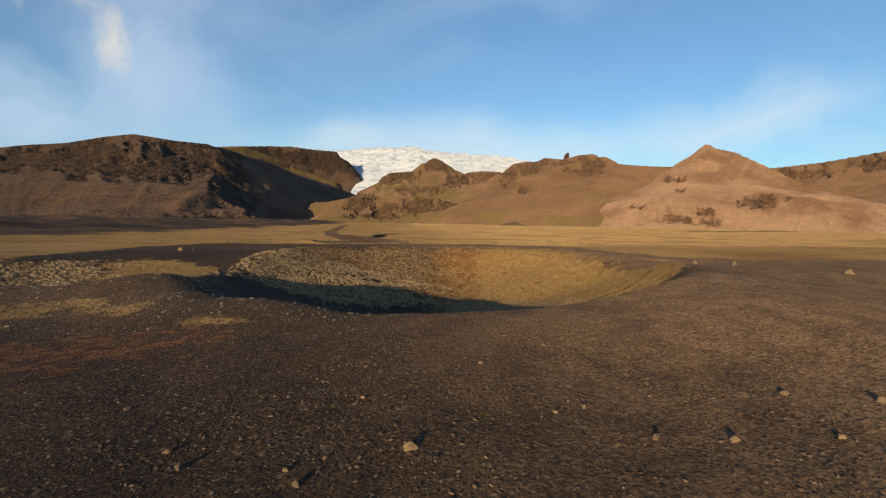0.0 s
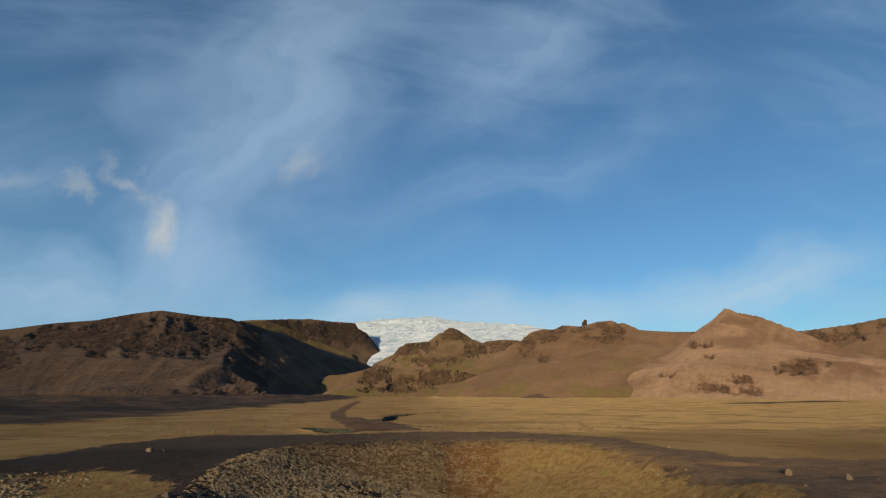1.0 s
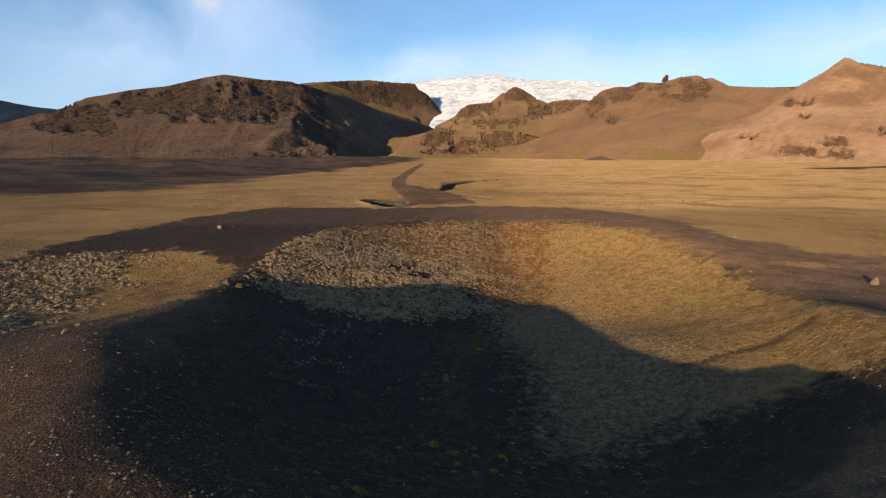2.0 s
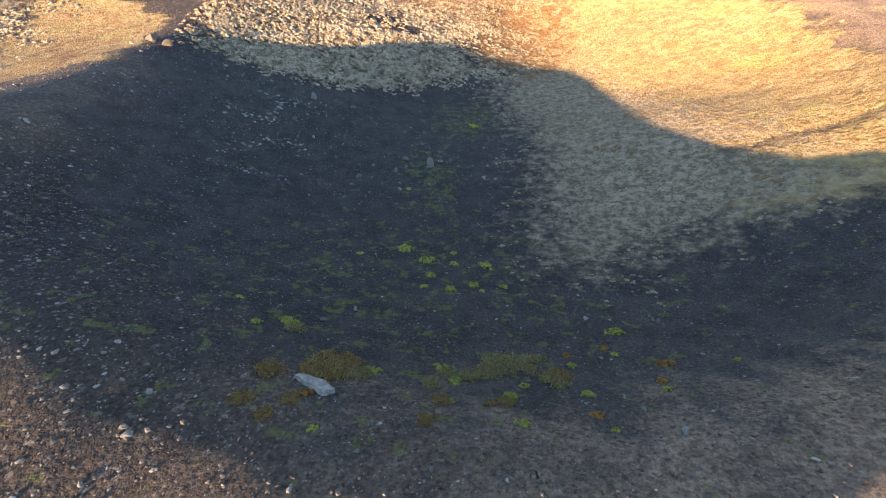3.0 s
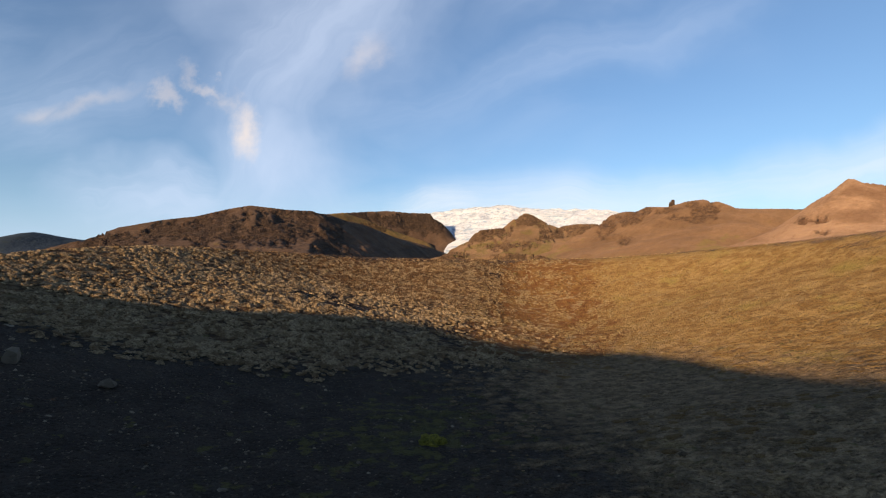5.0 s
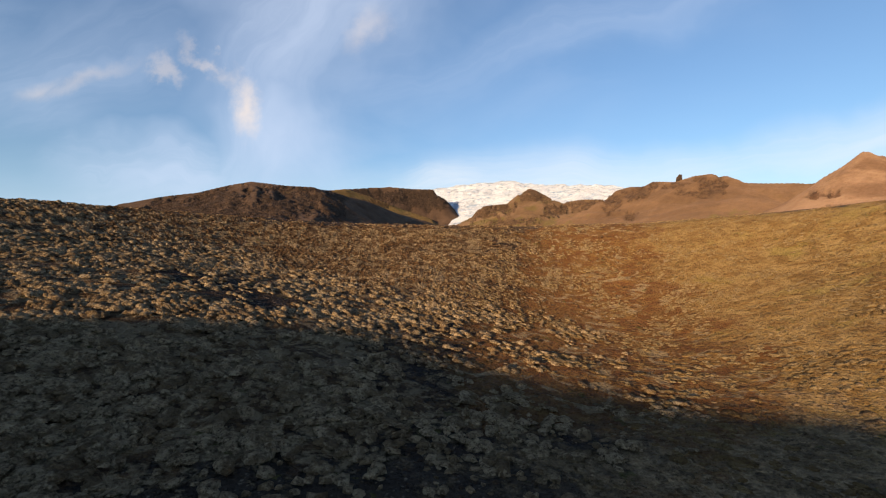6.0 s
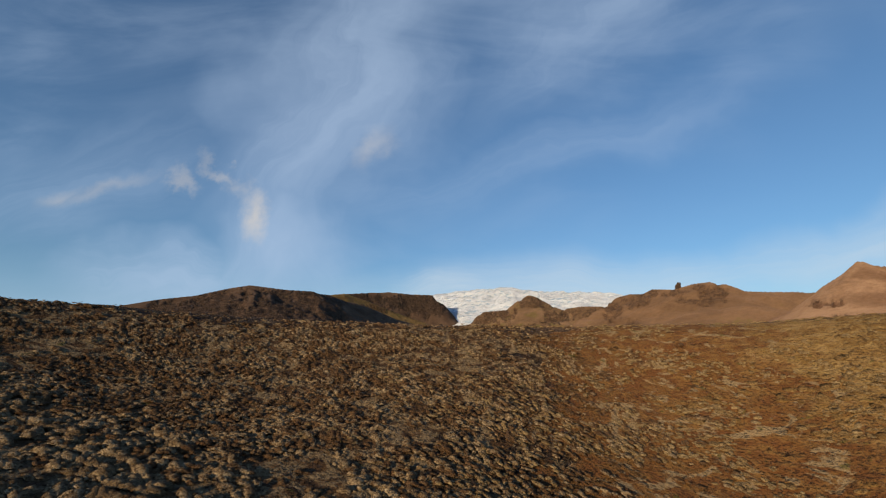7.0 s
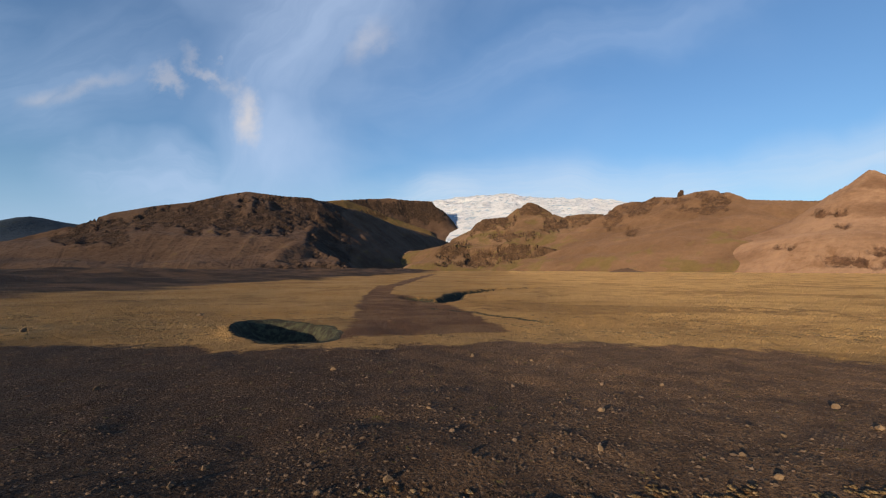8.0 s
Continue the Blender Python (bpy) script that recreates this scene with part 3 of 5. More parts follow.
FLOOR = [(16.5, -21.5), (12.3, -22.3), (9.2, -23.4), (7.1, -24.2), (4.5, -24.8), (2.6, -24.4), (1.8, -22.5), (3.0, -16.6), (4.2, -8), (2.5, 1), (3.5, 6), (8, 10), (12.5, 5), (16, -4), (17.5, -13)]
HEATH = [(-26, -37), (-21.4, -35.6), (-17.6, -36.0), (-14.2, -37.2), (-15.5, -39.5), (-18.3, -41), (-20.4, -43), (-27, -45), (-34, -43)]
STRAW = [(-38, -20), (-27, -24), (-23.4, -28), (-20.6, -31), (-19, -34), (-22, -36), (-27, -38), (-38, -36)]
FAN = [(-8.5, 66), (-1, 69.5), (8.5, 72.5), (7.4, 86), (3.2, 107), (-1.4, 125), (-12, 146), (-17, 152), (-18.5, 138), (-14, 106), (-9.4, 81)]
LANE = [(-15, 134), (-18, 180), (-18, 215), (-16, 330), (-8, 570)]


def grid_lines(lo, hi, step, reach, growth):
    """Lines of a grid: even from lo to hi, then ever wider out to reach."""
    core = list(np.arange(lo, hi + step / 2, step))
    gap, up, down = step, [], []
    a, b = core[-1], core[0]
    while a < reach:
        gap *= growth
        a, b = a + gap, b - gap
        up.append(a)
        down.append(b)
    return np.array(down[::-1] + core + up)


def sheet(name, xs, ys, height, mat, zones=None, keep=None):
    """A height field over a grid as one mesh, with its zones as attributes; keep says which squares it has."""
    x, y = np.meshgrid(xs, ys)
    z = height(x, y)
    nx, ny = len(xs), len(ys)
    me = bpy.data.meshes.new(name)
    idx = np.arange(nx * ny).reshape(ny, nx)
    quads = np.stack([idx[:-1, :-1], idx[:-1, 1:], idx[1:, 1:], idx[1:, :-1]], -1).reshape(-1, 4)
    painted = zones(x, y) if zones else {}
    points = np.stack([x, y, z], -1).reshape(-1, 3)
    used = slice(None)
    if keep is not None:
        quads = quads[keep(painted["rock"].ravel()[quads].mean(1))]
        used, quads = np.unique(quads, return_inverse=True)
        quads = quads.reshape(-1, 4)
    points = points[used]
    me.vertices.add(len(points))
    me.vertices.foreach_set("co", points.ravel())
    me.loops.add(quads.size)
    me.loops.foreach_set("vertex_index", quads.ravel())
    me.polygons.add(len(quads))
    me.polygons.foreach_set("loop_start", np.arange(0, quads.size, 4))
    me.polygons.foreach_set("use_smooth", np.ones(len(quads), bool))
    me.update(calc_edges=True)
    for key, val in painted.items():
        me.attributes.new(key, "FLOAT", "POINT").data.foreach_set("value", val.astype(np.float32).ravel()[used])
    me.materials.append(mat)
    return new(name, me)


def edge(d, soft):
    return np.clip(0.5 + d / soft, 0, 1)


def worn(x, y):
    """The bare scar across the mossy slope."""
    return 0.9 * smooth(0.22, 0.75, np.exp(-((x + 6.6) / 3.6) ** 2 - ((y - 14.0 + 0.3 * (x + 6.6)) / 2.0) ** 2) + 0.30 * fractal(x, y, 1.6, 3))


def ground_zones(x, y):
    crease = polyline_distance(x, y, [(13, 35), (10, 24), (8, 16), (6, 11)])
    west = smooth(-34, -44, x + 0.3 * y)
    side = edge(16.5 - np.hypot(x + 42, (y + 1) * 1.03), 4)
    return {
        "tan": np.maximum(edge(-inside(x, y, BARREN), 7) * (1 - edge(1.12 - pit_part(x, y), 0.08)), 0.5 * edge(inside(x, y, STRAW), 9)),
        "lava": np.maximum(np.maximum(edge(inside(x, y, APRON), 50), edge(24 - np.abs(y - 430 - 0.5 * (x - 500)), 40) * edge(150 - np.abs(x - 480), 60)), 0),
        "track": np.maximum(edge(inside(x, y, FAN), 5), edge(3.2 - polyline_distance(x, y, LANE), 2.5)),
        "hummock": np.maximum(edge(inside(x, y, MOSSY), 4) * smooth(0, 10, crease) * (1 - worn(x, y)), side * west),
        "gold": np.maximum(edge(inside(x, y, GOLDEN), 6) * smooth(-2, 5, crease), np.maximum(side * (1 - west), 0.72 * np.exp(-((x + 16.4) / 2.2) ** 2 - ((y + 35.3 + 0.2 * (x + 16.4)) / 0.9) ** 2))),
        "grey": 0.92 * edge(inside(x, y, FLOOR), 9),
        "red": 0.42 * side * (1 - west) + 1.05 * np.exp(-(crease / 5.5) ** 2) * smooth(36.5, 33, y),
        # where the pit's and ditch's shade is painted, and one dark line
        "wet": np.maximum(edge(1.14 - pit_part(x, y), 0.1), 0.95 * np.exp(-(polyline_distance(x, y, DITCH) / 3.3) ** 2)) + 0.66 * np.exp(-(polyline_distance(x, y, DARK_LINE) / 1.0) ** 2),
        "rust": 0.72 * edge(inside(x, y, HEATH), 6),
        "soil": (0.35 + 0.35 * smooth(11, 16, x)) * np.exp(-(polyline_distance(x, y, CHANNEL) / 0.6) ** 2),
        # grows to the east: painted brightening of the plain opposite the sun
        "straw": smooth(-5, 55, x - 0.12 * (y - 70)) * smooth(50, 64, y),
        # brown soil and painted brightness, both stronger to the east
        "brown": (0.18 + 0.82 * np.where(y < 0, smooth(-13, 8, x), 0.7 * smooth(-7, 13, x))) * np.maximum(smooth(31, 38, y), smooth(-24, -34, y)) + 0.9 * smooth(16, 30, x) * smooth(-36, -24, y) * smooth(38, 31, y) + 0.4 * smooth(-17, -23, x) * smooth(-36, -29, y) * smooth(0, -8, y),
        # near part of the bowl, where gravel takes its painted shade tone
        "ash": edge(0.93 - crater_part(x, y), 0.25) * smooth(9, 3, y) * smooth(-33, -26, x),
        "green": 0.34 * np.exp(-((x + 4) / 12) ** 2 - ((y + 26) / 8) ** 2) + 0.66 * np.exp(-(x / 3) ** 2 - ((y + 3) / 4) ** 2) + 0.55 * np.exp(-((x + 3) / 2) ** 2 - ((y + 13) / 5) ** 2) + 0.35 * np.exp(-((x - 23) / 3) ** 2 - ((y + 15) / 2) ** 2),
    }


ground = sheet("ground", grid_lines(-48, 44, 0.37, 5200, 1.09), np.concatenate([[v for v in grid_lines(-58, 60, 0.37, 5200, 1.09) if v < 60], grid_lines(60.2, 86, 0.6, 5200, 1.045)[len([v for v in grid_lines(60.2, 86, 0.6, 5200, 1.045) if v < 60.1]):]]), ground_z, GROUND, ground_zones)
tagged(ground, "dark gravel plain with mossy craters reaching the mountains", "ground", kind="structure")

# ---- mountains: each is a crest line with slopes falling away from it ----
def crest(*rows):
    """Crest points from compass bearing, metres and degrees above level, as seen from the crater."""
    return [(math.sin(radians(a)) * d + 3, math.cos(radians(a)) * d + 20, 5.4 + math.tan(radians(e)) * d) for a, d, e in rows]


def joined(x, y, line, left, right, gully, spurs):
    """The land about a crest and the spurs that run out from it."""
    z, part = slopes(x, y, line, left, right, gully)
    for way, a, b in spurs:
        z2, p2 = slopes(x, y, way, a, b, gully)
        z, part = np.maximum(z, z2), np.where(z2 > z, p2, part)
    return z, part


def slopes(x, y, line, left, right, gully):
    """Height of the land about a crest, which falls by left and right (rise over run) on the crest's two sides, and how near to its crest each place is."""
    best, part = np.full(np.shape(x), -1e9), np.zeros(np.shape(x))
    along0 = 0.0
    for (ax, ay, az), (bx, by, bz) in zip(line, line[1:]):
        ex, ey = bx - ax, by - ay
        size = math.hypot(ex, ey)
        k = np.clip(((x - ax) * ex + (y - ay) * ey) / size ** 2, 0, 1)
        px, py = x - ax - k * ex, y - ay - k * ey
        d = np.hypot(px, py)
        side = right + (left - right) * smooth(-0.9, 0.9, (ex * py - ey * px) / size / np.maximum(d, 1))
        along = along0 + k * size
        top = az + k * (bz - az)
        flute = gully * (value_noise((along + 0.55 * d) / 75, d / 300) + 0.5 * value_noise((along + 0.4 * d) / 30 + 9, d / 180) - 0.75) * smooth(0, 120, d)
        drop = d * side
        # steeper crags above, scree fans below
        here = top - drop * (1.25 - 0.45 * smooth(0, 1, drop / np.maximum(top, 1))) + flute
        part = np.where(here > best, np.clip(here / np.maximum(top, 1), 0, 1.1), part)
        best = np.maximum(best, here)
        along0 += size
    return best, part


def block_mesh(k, mat):
    """A jagged block of cliff about 1 across."""
    bm = bmesh.new()
    bmesh.ops.create_icosphere(bm, subdivisions=2, radius=0.55)
    r = random.Random(k)
    cuts = [Vector((r.uniform(-1, 1), r.uniform(-1, 1), r.uniform(-0.6, 1))).normalized() for q in range(9)]
    for v in bm.verts:
        for c in cuts:
            v.co -= c * max(v.co.dot(c) - 0.30, 0)
        v.co *= 1 + 0.30 * noise.noise(v.co * 4 + Vector((k * 3.7, k * 1.9, -k * 2.3)))
    me = bpy.data.meshes.new("crag_block")
    bm.to_mesh(me)
    bm.free()
    me.materials.append(mat)
    return me


def bearing(x, y, z):
    """Compass bearing and degrees above level, from the crater."""
    return np.degrees(np.arctan2(x - 3, y - 20)), np.degrees(np.arctan2(z - 5.4, np.hypot(x - 3, y - 20)))


def mountain(name, line, left, right, rough, gully, step, mat, label, crag=0.0, rocks=(), blocks=0, size=(6, 22), block_mat=None, trim=None, ledge=0.0, proud=0.9, category="mountain", spurs=()):
    """rocks: bearing, height, half width and half height in degrees of each stretch of broken rock."""
    a = np.array(list(line) + [p for way, _, _ in spurs for p in way])
    wide = max(p[2] for p in line) / min(left, right) * 1.25 + 60
    last = a[:, 1].max() + 40
    xs = np.arange(a[:, 0].min() - wide, a[:, 0].max() + wide, step)
    ys = np.concatenate([np.arange(a[:, 1].min() - wide, last, step), np.arange(last, last + wide * 0.5, step * 4)])

    def rocky(x, y, z):
        b, e = bearing(x, y, z)
        tear = np.maximum(1 + 3.6 * fractal(b * 100 + 300, e * 70 + 17 * b, 75, 5, 0.66), 0.5)
        out = 0 * x
        for cb, ce, wb, we in rocks:
            out = np.maximum(out, smooth(1.3, 0.8, (((b - cb) / wb) ** 2 + ((e - ce) / we) ** 2) * tear))
        return out

    def plain(x, y):
        z, part = joined(x, y, line, left, right, gully, spurs)
        return z + (fractal(x, y, 150, 5, 0.5) * rough) * smooth(1.0, 0.86, part) * smooth(-10, 40, z), part

    def height(x, y):
        z, part = plain(x, y)
        rock = rocky(x, y, z)
        # broken ground: bites taken out of the slope, and ledges
        bites = sum(k * (0.6 * smooth(0.44, 0.56, q) + 0.8 * np.abs(q - 0.5)) for d, k in ((30, 0.42), (15, 0.33), (8, 0.25)) for q in [value_noise(x / d + 31 + 0.2 * z / d, (y + 1.3 * z) / d / 2.4)])
        z = z - crag * rock * bites * smooth(1.0, 0.93, part)
        if ledge:
            f = (z + 8 * fractal(x, y, 90, 3)) / ledge % 1.0
            z = z - rock * ledge * 1.2 * np.maximum(f - smooth(0.62, 1.0, f), 0) * smooth(1.0, 0.9, part)
        if trim:
            z = np.minimum(z, trim(x, y))
        return np.maximum(z, -30.0)

    def zones(x, y):
        z, part = plain(x, y)
        return {"rock": rocky(x, y, z), "foot": smooth(0.55, 0.12, part + 0.3 * fractal(x, y, 160, 3))}

    if rocks and name not in ("peak", "foothill", "ridge", "shoulder"):
        ob = tagged(sheet(name, xs, ys, height, mat, zones, lambda r: r < 0.5), label, category)
        cliff = sheet("cliff_band", xs, ys, height, mat, zones, lambda r: r >= 0.5)
        cliff.parent = ob
        tagged(cliff, "dark broken cliffs on the mountain side")
    else:
        ob = tagged(sheet(name, xs, ys, height, mat, zones), label, category)
    # blocks of rock standing out of the broken ground
    rng = np.random.RandomState(len(line) * 7 + blocks)
    shapes = [block_mesh(k, block_mat) for k in range(5)] if blocks else []
    x, y = rng.uniform(xs[0], xs[-1], blocks * 400), rng.uniform(ys[0], last - 40, blocks * 400)
    z, part = plain(x, y)
    pick = np.nonzero((rng.rand(len(x)) < rocky(x, y, z) ** 2) & (part < proud) & (z > 8))[0][:blocks]
    top = height(x[pick], y[pick])
    for i, k in enumerate(pick):
        w = size[0] + (size[1] - size[0]) * rng.rand() ** 2.5
        piece = new("crag_block", shapes[rng.randint(5)])
        piece.parent = ob
        piece.matrix_world = pose(x[k], y[k], top[i] - 0.12 * w, rng.uniform(-25, 25), rng.uniform(-25, 25), rng.uniform(0, 360)) @ Matrix.Diagonal((w * rng.uniform(1.0, 1.9), w, w * rng.uniform(0.6, 1.1), 1))
    return ob


def valley_side(x, y):
    """The shaded wall of the glacier's valley, which cuts the dark mountain off to the east."""
    foot = np.interp(y, [1390, 2150, 3060, 3400], [-229, 30, 340, 455]) + 24 * fractal(x * 0 + 5, y, 260, 4)
    return 8 + np.maximum(foot - x, -40) * 0.69 + 30 * np.maximum(fractal(x, y, 200, 5, 0.55), -0.3)


HILL_ROCKS = [(-40.2, 3.1, 0.7, 0.3), (-38.3, 3.3, 1.1, 1.2), (-36.7, 3.8, 1.4, 1.1), (-35.8, 4.6, 0.8, 0.7), (-33.6, 5.1, 0.7, 0.7), (-31.6, 5.7, 1.6, 0.9), (-28.7, 5.9, 1.6, 1.4), (-25.6, 6.5, 2.3, 1.8), (-22.0, 6.4, 1.8, 1.6), (-19.8, 7.0, 1.4, 2.1), (-16.9, 7.3, 1.6, 1.9),
              (-14.3, 6.5, 1.9, 2.4), (-12.9, 3.7, 1.7, 1.7), (-11.2, 1.7, 1.5, 1.4), (-15.6, 4.0, 0.8, 1.7), (-16.3, 0.5, 2.0, 0.5), (-20.7, 0.2, 1.2, 0.5)]
mountain("mountain", crest((-60, 2000, -0.6), (-50, 1850, 1.0), (-44, 1740, 2.6), (-39.3, 1720, 4.35), (-36.2, 1740, 5.85), (-32, 1760, 6.95), (-29.1, 1760, 7.5), (-26, 1760, 8.5), (-23.5, 1760, 9.1), (-19.5, 1770, 8.8), (-15.9, 1800, 8.75)),
         0.50, 0.45, 14, 24, 6.5, HILL, "dark brown scree mountain with black crags along its top", 13, HILL_ROCKS, 260, (3, 10), DARKCRAG, valley_side, proud=0.98,
         spurs=((crest((-15.9, 1800, 8.75), (-14.3, 1680, 7.3), (-12.4, 1560, 4.7), (-11.0, 1470, 2.5), (-9.6, 1390, 0.4)), 0.45, 0.50),
                (crest((-15.9, 1800, 8.75), (-12.9, 1980, 8.1), (-9.5, 2220, 7.05), (-6.0, 2500, 5.65), (-2.4, 2780, 4.7), (0.8, 3040, 3.5), (2.6, 3200, 0.4)), 0.6, 0.45)))
mountain("shoulder", crest((-14.5, 2750, 8.4), (-12.5, 2850, 8.7), (-9.3, 2960, 7.75), (-5.8, 3060, 6.4), (-1.9, 3180, 5.1), (0.0, 3240, 3.6)),
         0.45, 0.95, 16, 20, 12, FOOTHILL, "sunlit olive-brown shoulder of the plateau above the glacier valley", 8, [(-7.5, 7.0, 3, 0.4)], 20, (5, 14), DARKCRAG, category="mountain")
mountain("plateau", crest((-17.5, 2800, 8.0), (-14, 3050, 8.55), (-12, 3150, 8.7), (-9.5, 3280, 8.9), (-7, 3380, 9.05), (-3.9, 3480, 8.8), (-1.5, 3530, 8.75), (-0.8, 3540, 8.0)),
         0.55, 1.0, 20, 26, 14, HILL, "dark plateau wall in shade above the glacier valley", 26, [(-10, 7.6, 4, 1.0), (-3.5, 7.5, 3, 1.4)], 60, (6, 20), DARKCRAG)
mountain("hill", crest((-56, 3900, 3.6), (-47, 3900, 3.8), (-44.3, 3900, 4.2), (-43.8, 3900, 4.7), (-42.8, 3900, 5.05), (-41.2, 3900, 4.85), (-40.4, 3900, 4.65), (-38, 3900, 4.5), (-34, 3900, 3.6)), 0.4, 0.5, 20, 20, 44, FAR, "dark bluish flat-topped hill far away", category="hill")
mountain("crag", crest((-0.8, 1700, 0.3), (0.2, 1740, 2.2), (1.2, 1780, 3.4), (3.3, 1850, 4.8), (5.0, 1890, 6.5), (8.2, 1940, 6.75), (9.2, 1960, 7.1), (10.1, 1990, 7.9), (10.6, 1990, 8.5), (11.4, 1990, 8.35), (12.2, 1990, 7.9), (13.2, 1970, 6.9), (14.6, 1950, 5.7), (15.2, 1940, 6.7), (17, 1930, 6.9), (19.4, 1920, 6.8), (20.6, 1900, 5.6), (22, 1840, 2.6)),
         0.6, 0.58, 26, 34, 6, KNOB, "mossy brown crag with a knobbed rocky summit", 15, [(1.2, 3.0, 1.6, 0.8), (4.8, 5.6, 2.4, 0.9), (7.5, 6.2, 1.8, 0.7), (11.2, 7.5, 1.9, 0.9), (14.2, 5.6, 1.6, 0.7), (17.4, 6.2, 2.6, 0.6), (20.2, 5.2, 1.6, 0.8), (18.2, 4.0, 1.6, 0.5), (8, 4.4, 3, 0.5)], 160, (3, 9), BROWNCRAG, category="crag")
mountain("outcrop", crest((-0.9, 1430, 0.4), (-0.2, 1430, 3.1), (1.6, 1440, 3.3), (4, 1440, 2.9), (8, 1440, 3.5), (12, 1440, 3.2), (14.6, 1430, 2.5), (16.2, 1420, 1.4), (17.5, 1420, 0.4)),
         0.8, 0.75, 14, 20, 4, KNOB, "broken rock outcrop at the foot of the crag", 16, [(0.8, 2.5, 1.8, 0.8), (4.5, 2.0, 1.4, 0.5), (9.0, 2.4, 2.4, 1.0), (12.8, 1.9, 2.6, 1.2), (15.6, 1.0, 1.2, 0.7), (3, 1.0, 3, 0.4)], 160, (2.5, 8), BROWNCRAG, category="crag")
mountain("ridge", crest((14.6, 2050, 5.6), (17, 2050, 6.3), (20, 2020, 6.7), (21.2, 2000, 7.8), (22.6, 1980, 8.1), (24.4, 1950, 8.0), (25.0, 1950, 8.5), (27.2, 1920, 8.3), (29.2, 1890, 8.75), (30.8, 1880, 8.85), (31.4, 1870, 8.3), (32.2, 1860, 8.5), (32.6, 1860, 7.75), (35.5, 1850, 7.35), (38.5, 1850, 7.05), (41, 1850, 6.4)),
         0.50, 0.44, 22, 34, 8.5, RIDGE, "tan scree ridge with a rocky top", 20, [(24.0, 7.4, 1.4, 0.5), (27.0, 7.8, 1.3, 0.3), (31.0, 7.9, 1.4, 0.6), (20.6, 6.4, 1.0, 1.2), (22.8, 7.2, 1.2, 0.6), (25.2, 8.0, 0.6, 0.4), (28.2, 6.9, 1.0, 0.22), (30.4, 6.8, 0.9, 0.4), (31.9, 7.6, 0.7, 0.8), (29.8, 8.3, 0.9, 0.3), (33.8, 2.3, 1.0, 0.4), (22.5, 4.5, 0.8, 0.5)], 90, (4, 13), BROWNCRAG)
mountain("peak", crest((39.0, 1500, 6.3), (40.5, 1500, 7.4), (42.7, 1500, 8.75), (43.1, 1500, 9.05), (43.35, 1500, 9.4), (43.7, 1500, 9.3), (44.1, 1500, 8.95), (46.2, 1490, 8.3), (49, 1460, 6.7), (53, 1400, 4.2), (58, 1330, 1.6)),
         0.66, 0.62, 14, 24, 7, PEAK, "pink rhyolite peak with smooth scree sides", 16, [(40.4, 5.7, 1.3, 0.3), (41.1, 4.4, 0.6, 0.22), (41.6, 1.1, 1.8, 0.4), (44.0, 1.9, 1.1, 0.5), (44.5, 0.8, 1.6, 0.4), (36.6, 2.6, 0.8, 0.25), (49, 3.0, 2.0, 0.6)], 70, (3, 10), PINKCRAG)
mountain("foothill", crest((20.5, 1330, 0.1), (22, 1330, 1.2), (24.5, 1340, 2.0), (27, 1340, 1.7), (29, 1330, 0.9), (30.5, 1320, 0.1)), 0.34, 0.30, 12, 20, 6, FOOTHILL, "low olive-green mossy foothill below the tan ridge", 5, [(24, 1.0, 1.5, 0.3)], 12, (3, 8), BROWNCRAG, category="hill")
mountain("foothill", crest((28.5, 1290, 0.1), (30.5, 1300, 1.1), (33, 1300, 1.5), (35.5, 1290, 1.2), (38, 1270, 0.6), (40, 1260, 0.1)), 0.34, 0.30, 12, 20, 6, FOOTHILL, "low olive-green mossy foothill below the pink peak", 5, [(34, 0.7, 2.0, 0.3)], 12, (3, 8), BROWNCRAG, category="hill")
mountain("mound", crest((19.8, 1000, -0.3), (20.8, 1000, 0.25), (22.0, 1000, 0.45), (23.0, 1000, 0.1), (23.8, 1000, -0.3)), 0.35, 0.30, 3, 3, 4, HILL, "low dark gravel mound at the foot of the mountains", category="mound")
mountain("mountain", crest((34, 2500, 6.9), (38, 2500, 7.0), (42, 2500, 6.8), (49, 2450, 6.3), (53, 2400, 6.6), (57, 2350, 7.2), (64, 2300, 7.8), (72, 2200, 7)), 0.4, 0.45, 20, 26, 11, RIDGE, "brown mountain ridge with dark crags behind the peak", 22, [(37.5, 6.6, 2.5, 0.3), (50, 5.6, 4, 0.5), (58, 6.3, 4, 0.6), (65, 6.8, 4, 0.7)], 60, (8, 26), BROWNCRAG)

# the rock tower on the tan ridge
def rock_tower():
    x, y, z = crest((27.75, 1915, 8.3))[0]
    bm = bmesh.new()
    bmesh.ops.create_icosphere(bm, subdivisions=3, radius=1)
    for v in bm.verts:
        k = 1 + 0.5 * noise.noise(v.co * 1.7) + 0.2 * noise.noise(v.co * 5)
        v.co = Vector((v.co.x * 11 * k, v.co.y * 11 * k, v.co.z * 24 * k))
    me = bpy.data.meshes.new("rock_tower")
    bm.to_mesh(me)
    me.materials.append(HILL)
    ob = new("rock_tower", me)
    ob.matrix_world = pose(x, y, z)
    tagged(ob, "dark rock tower standing on the tan ridge", "rock")


rock_tower()


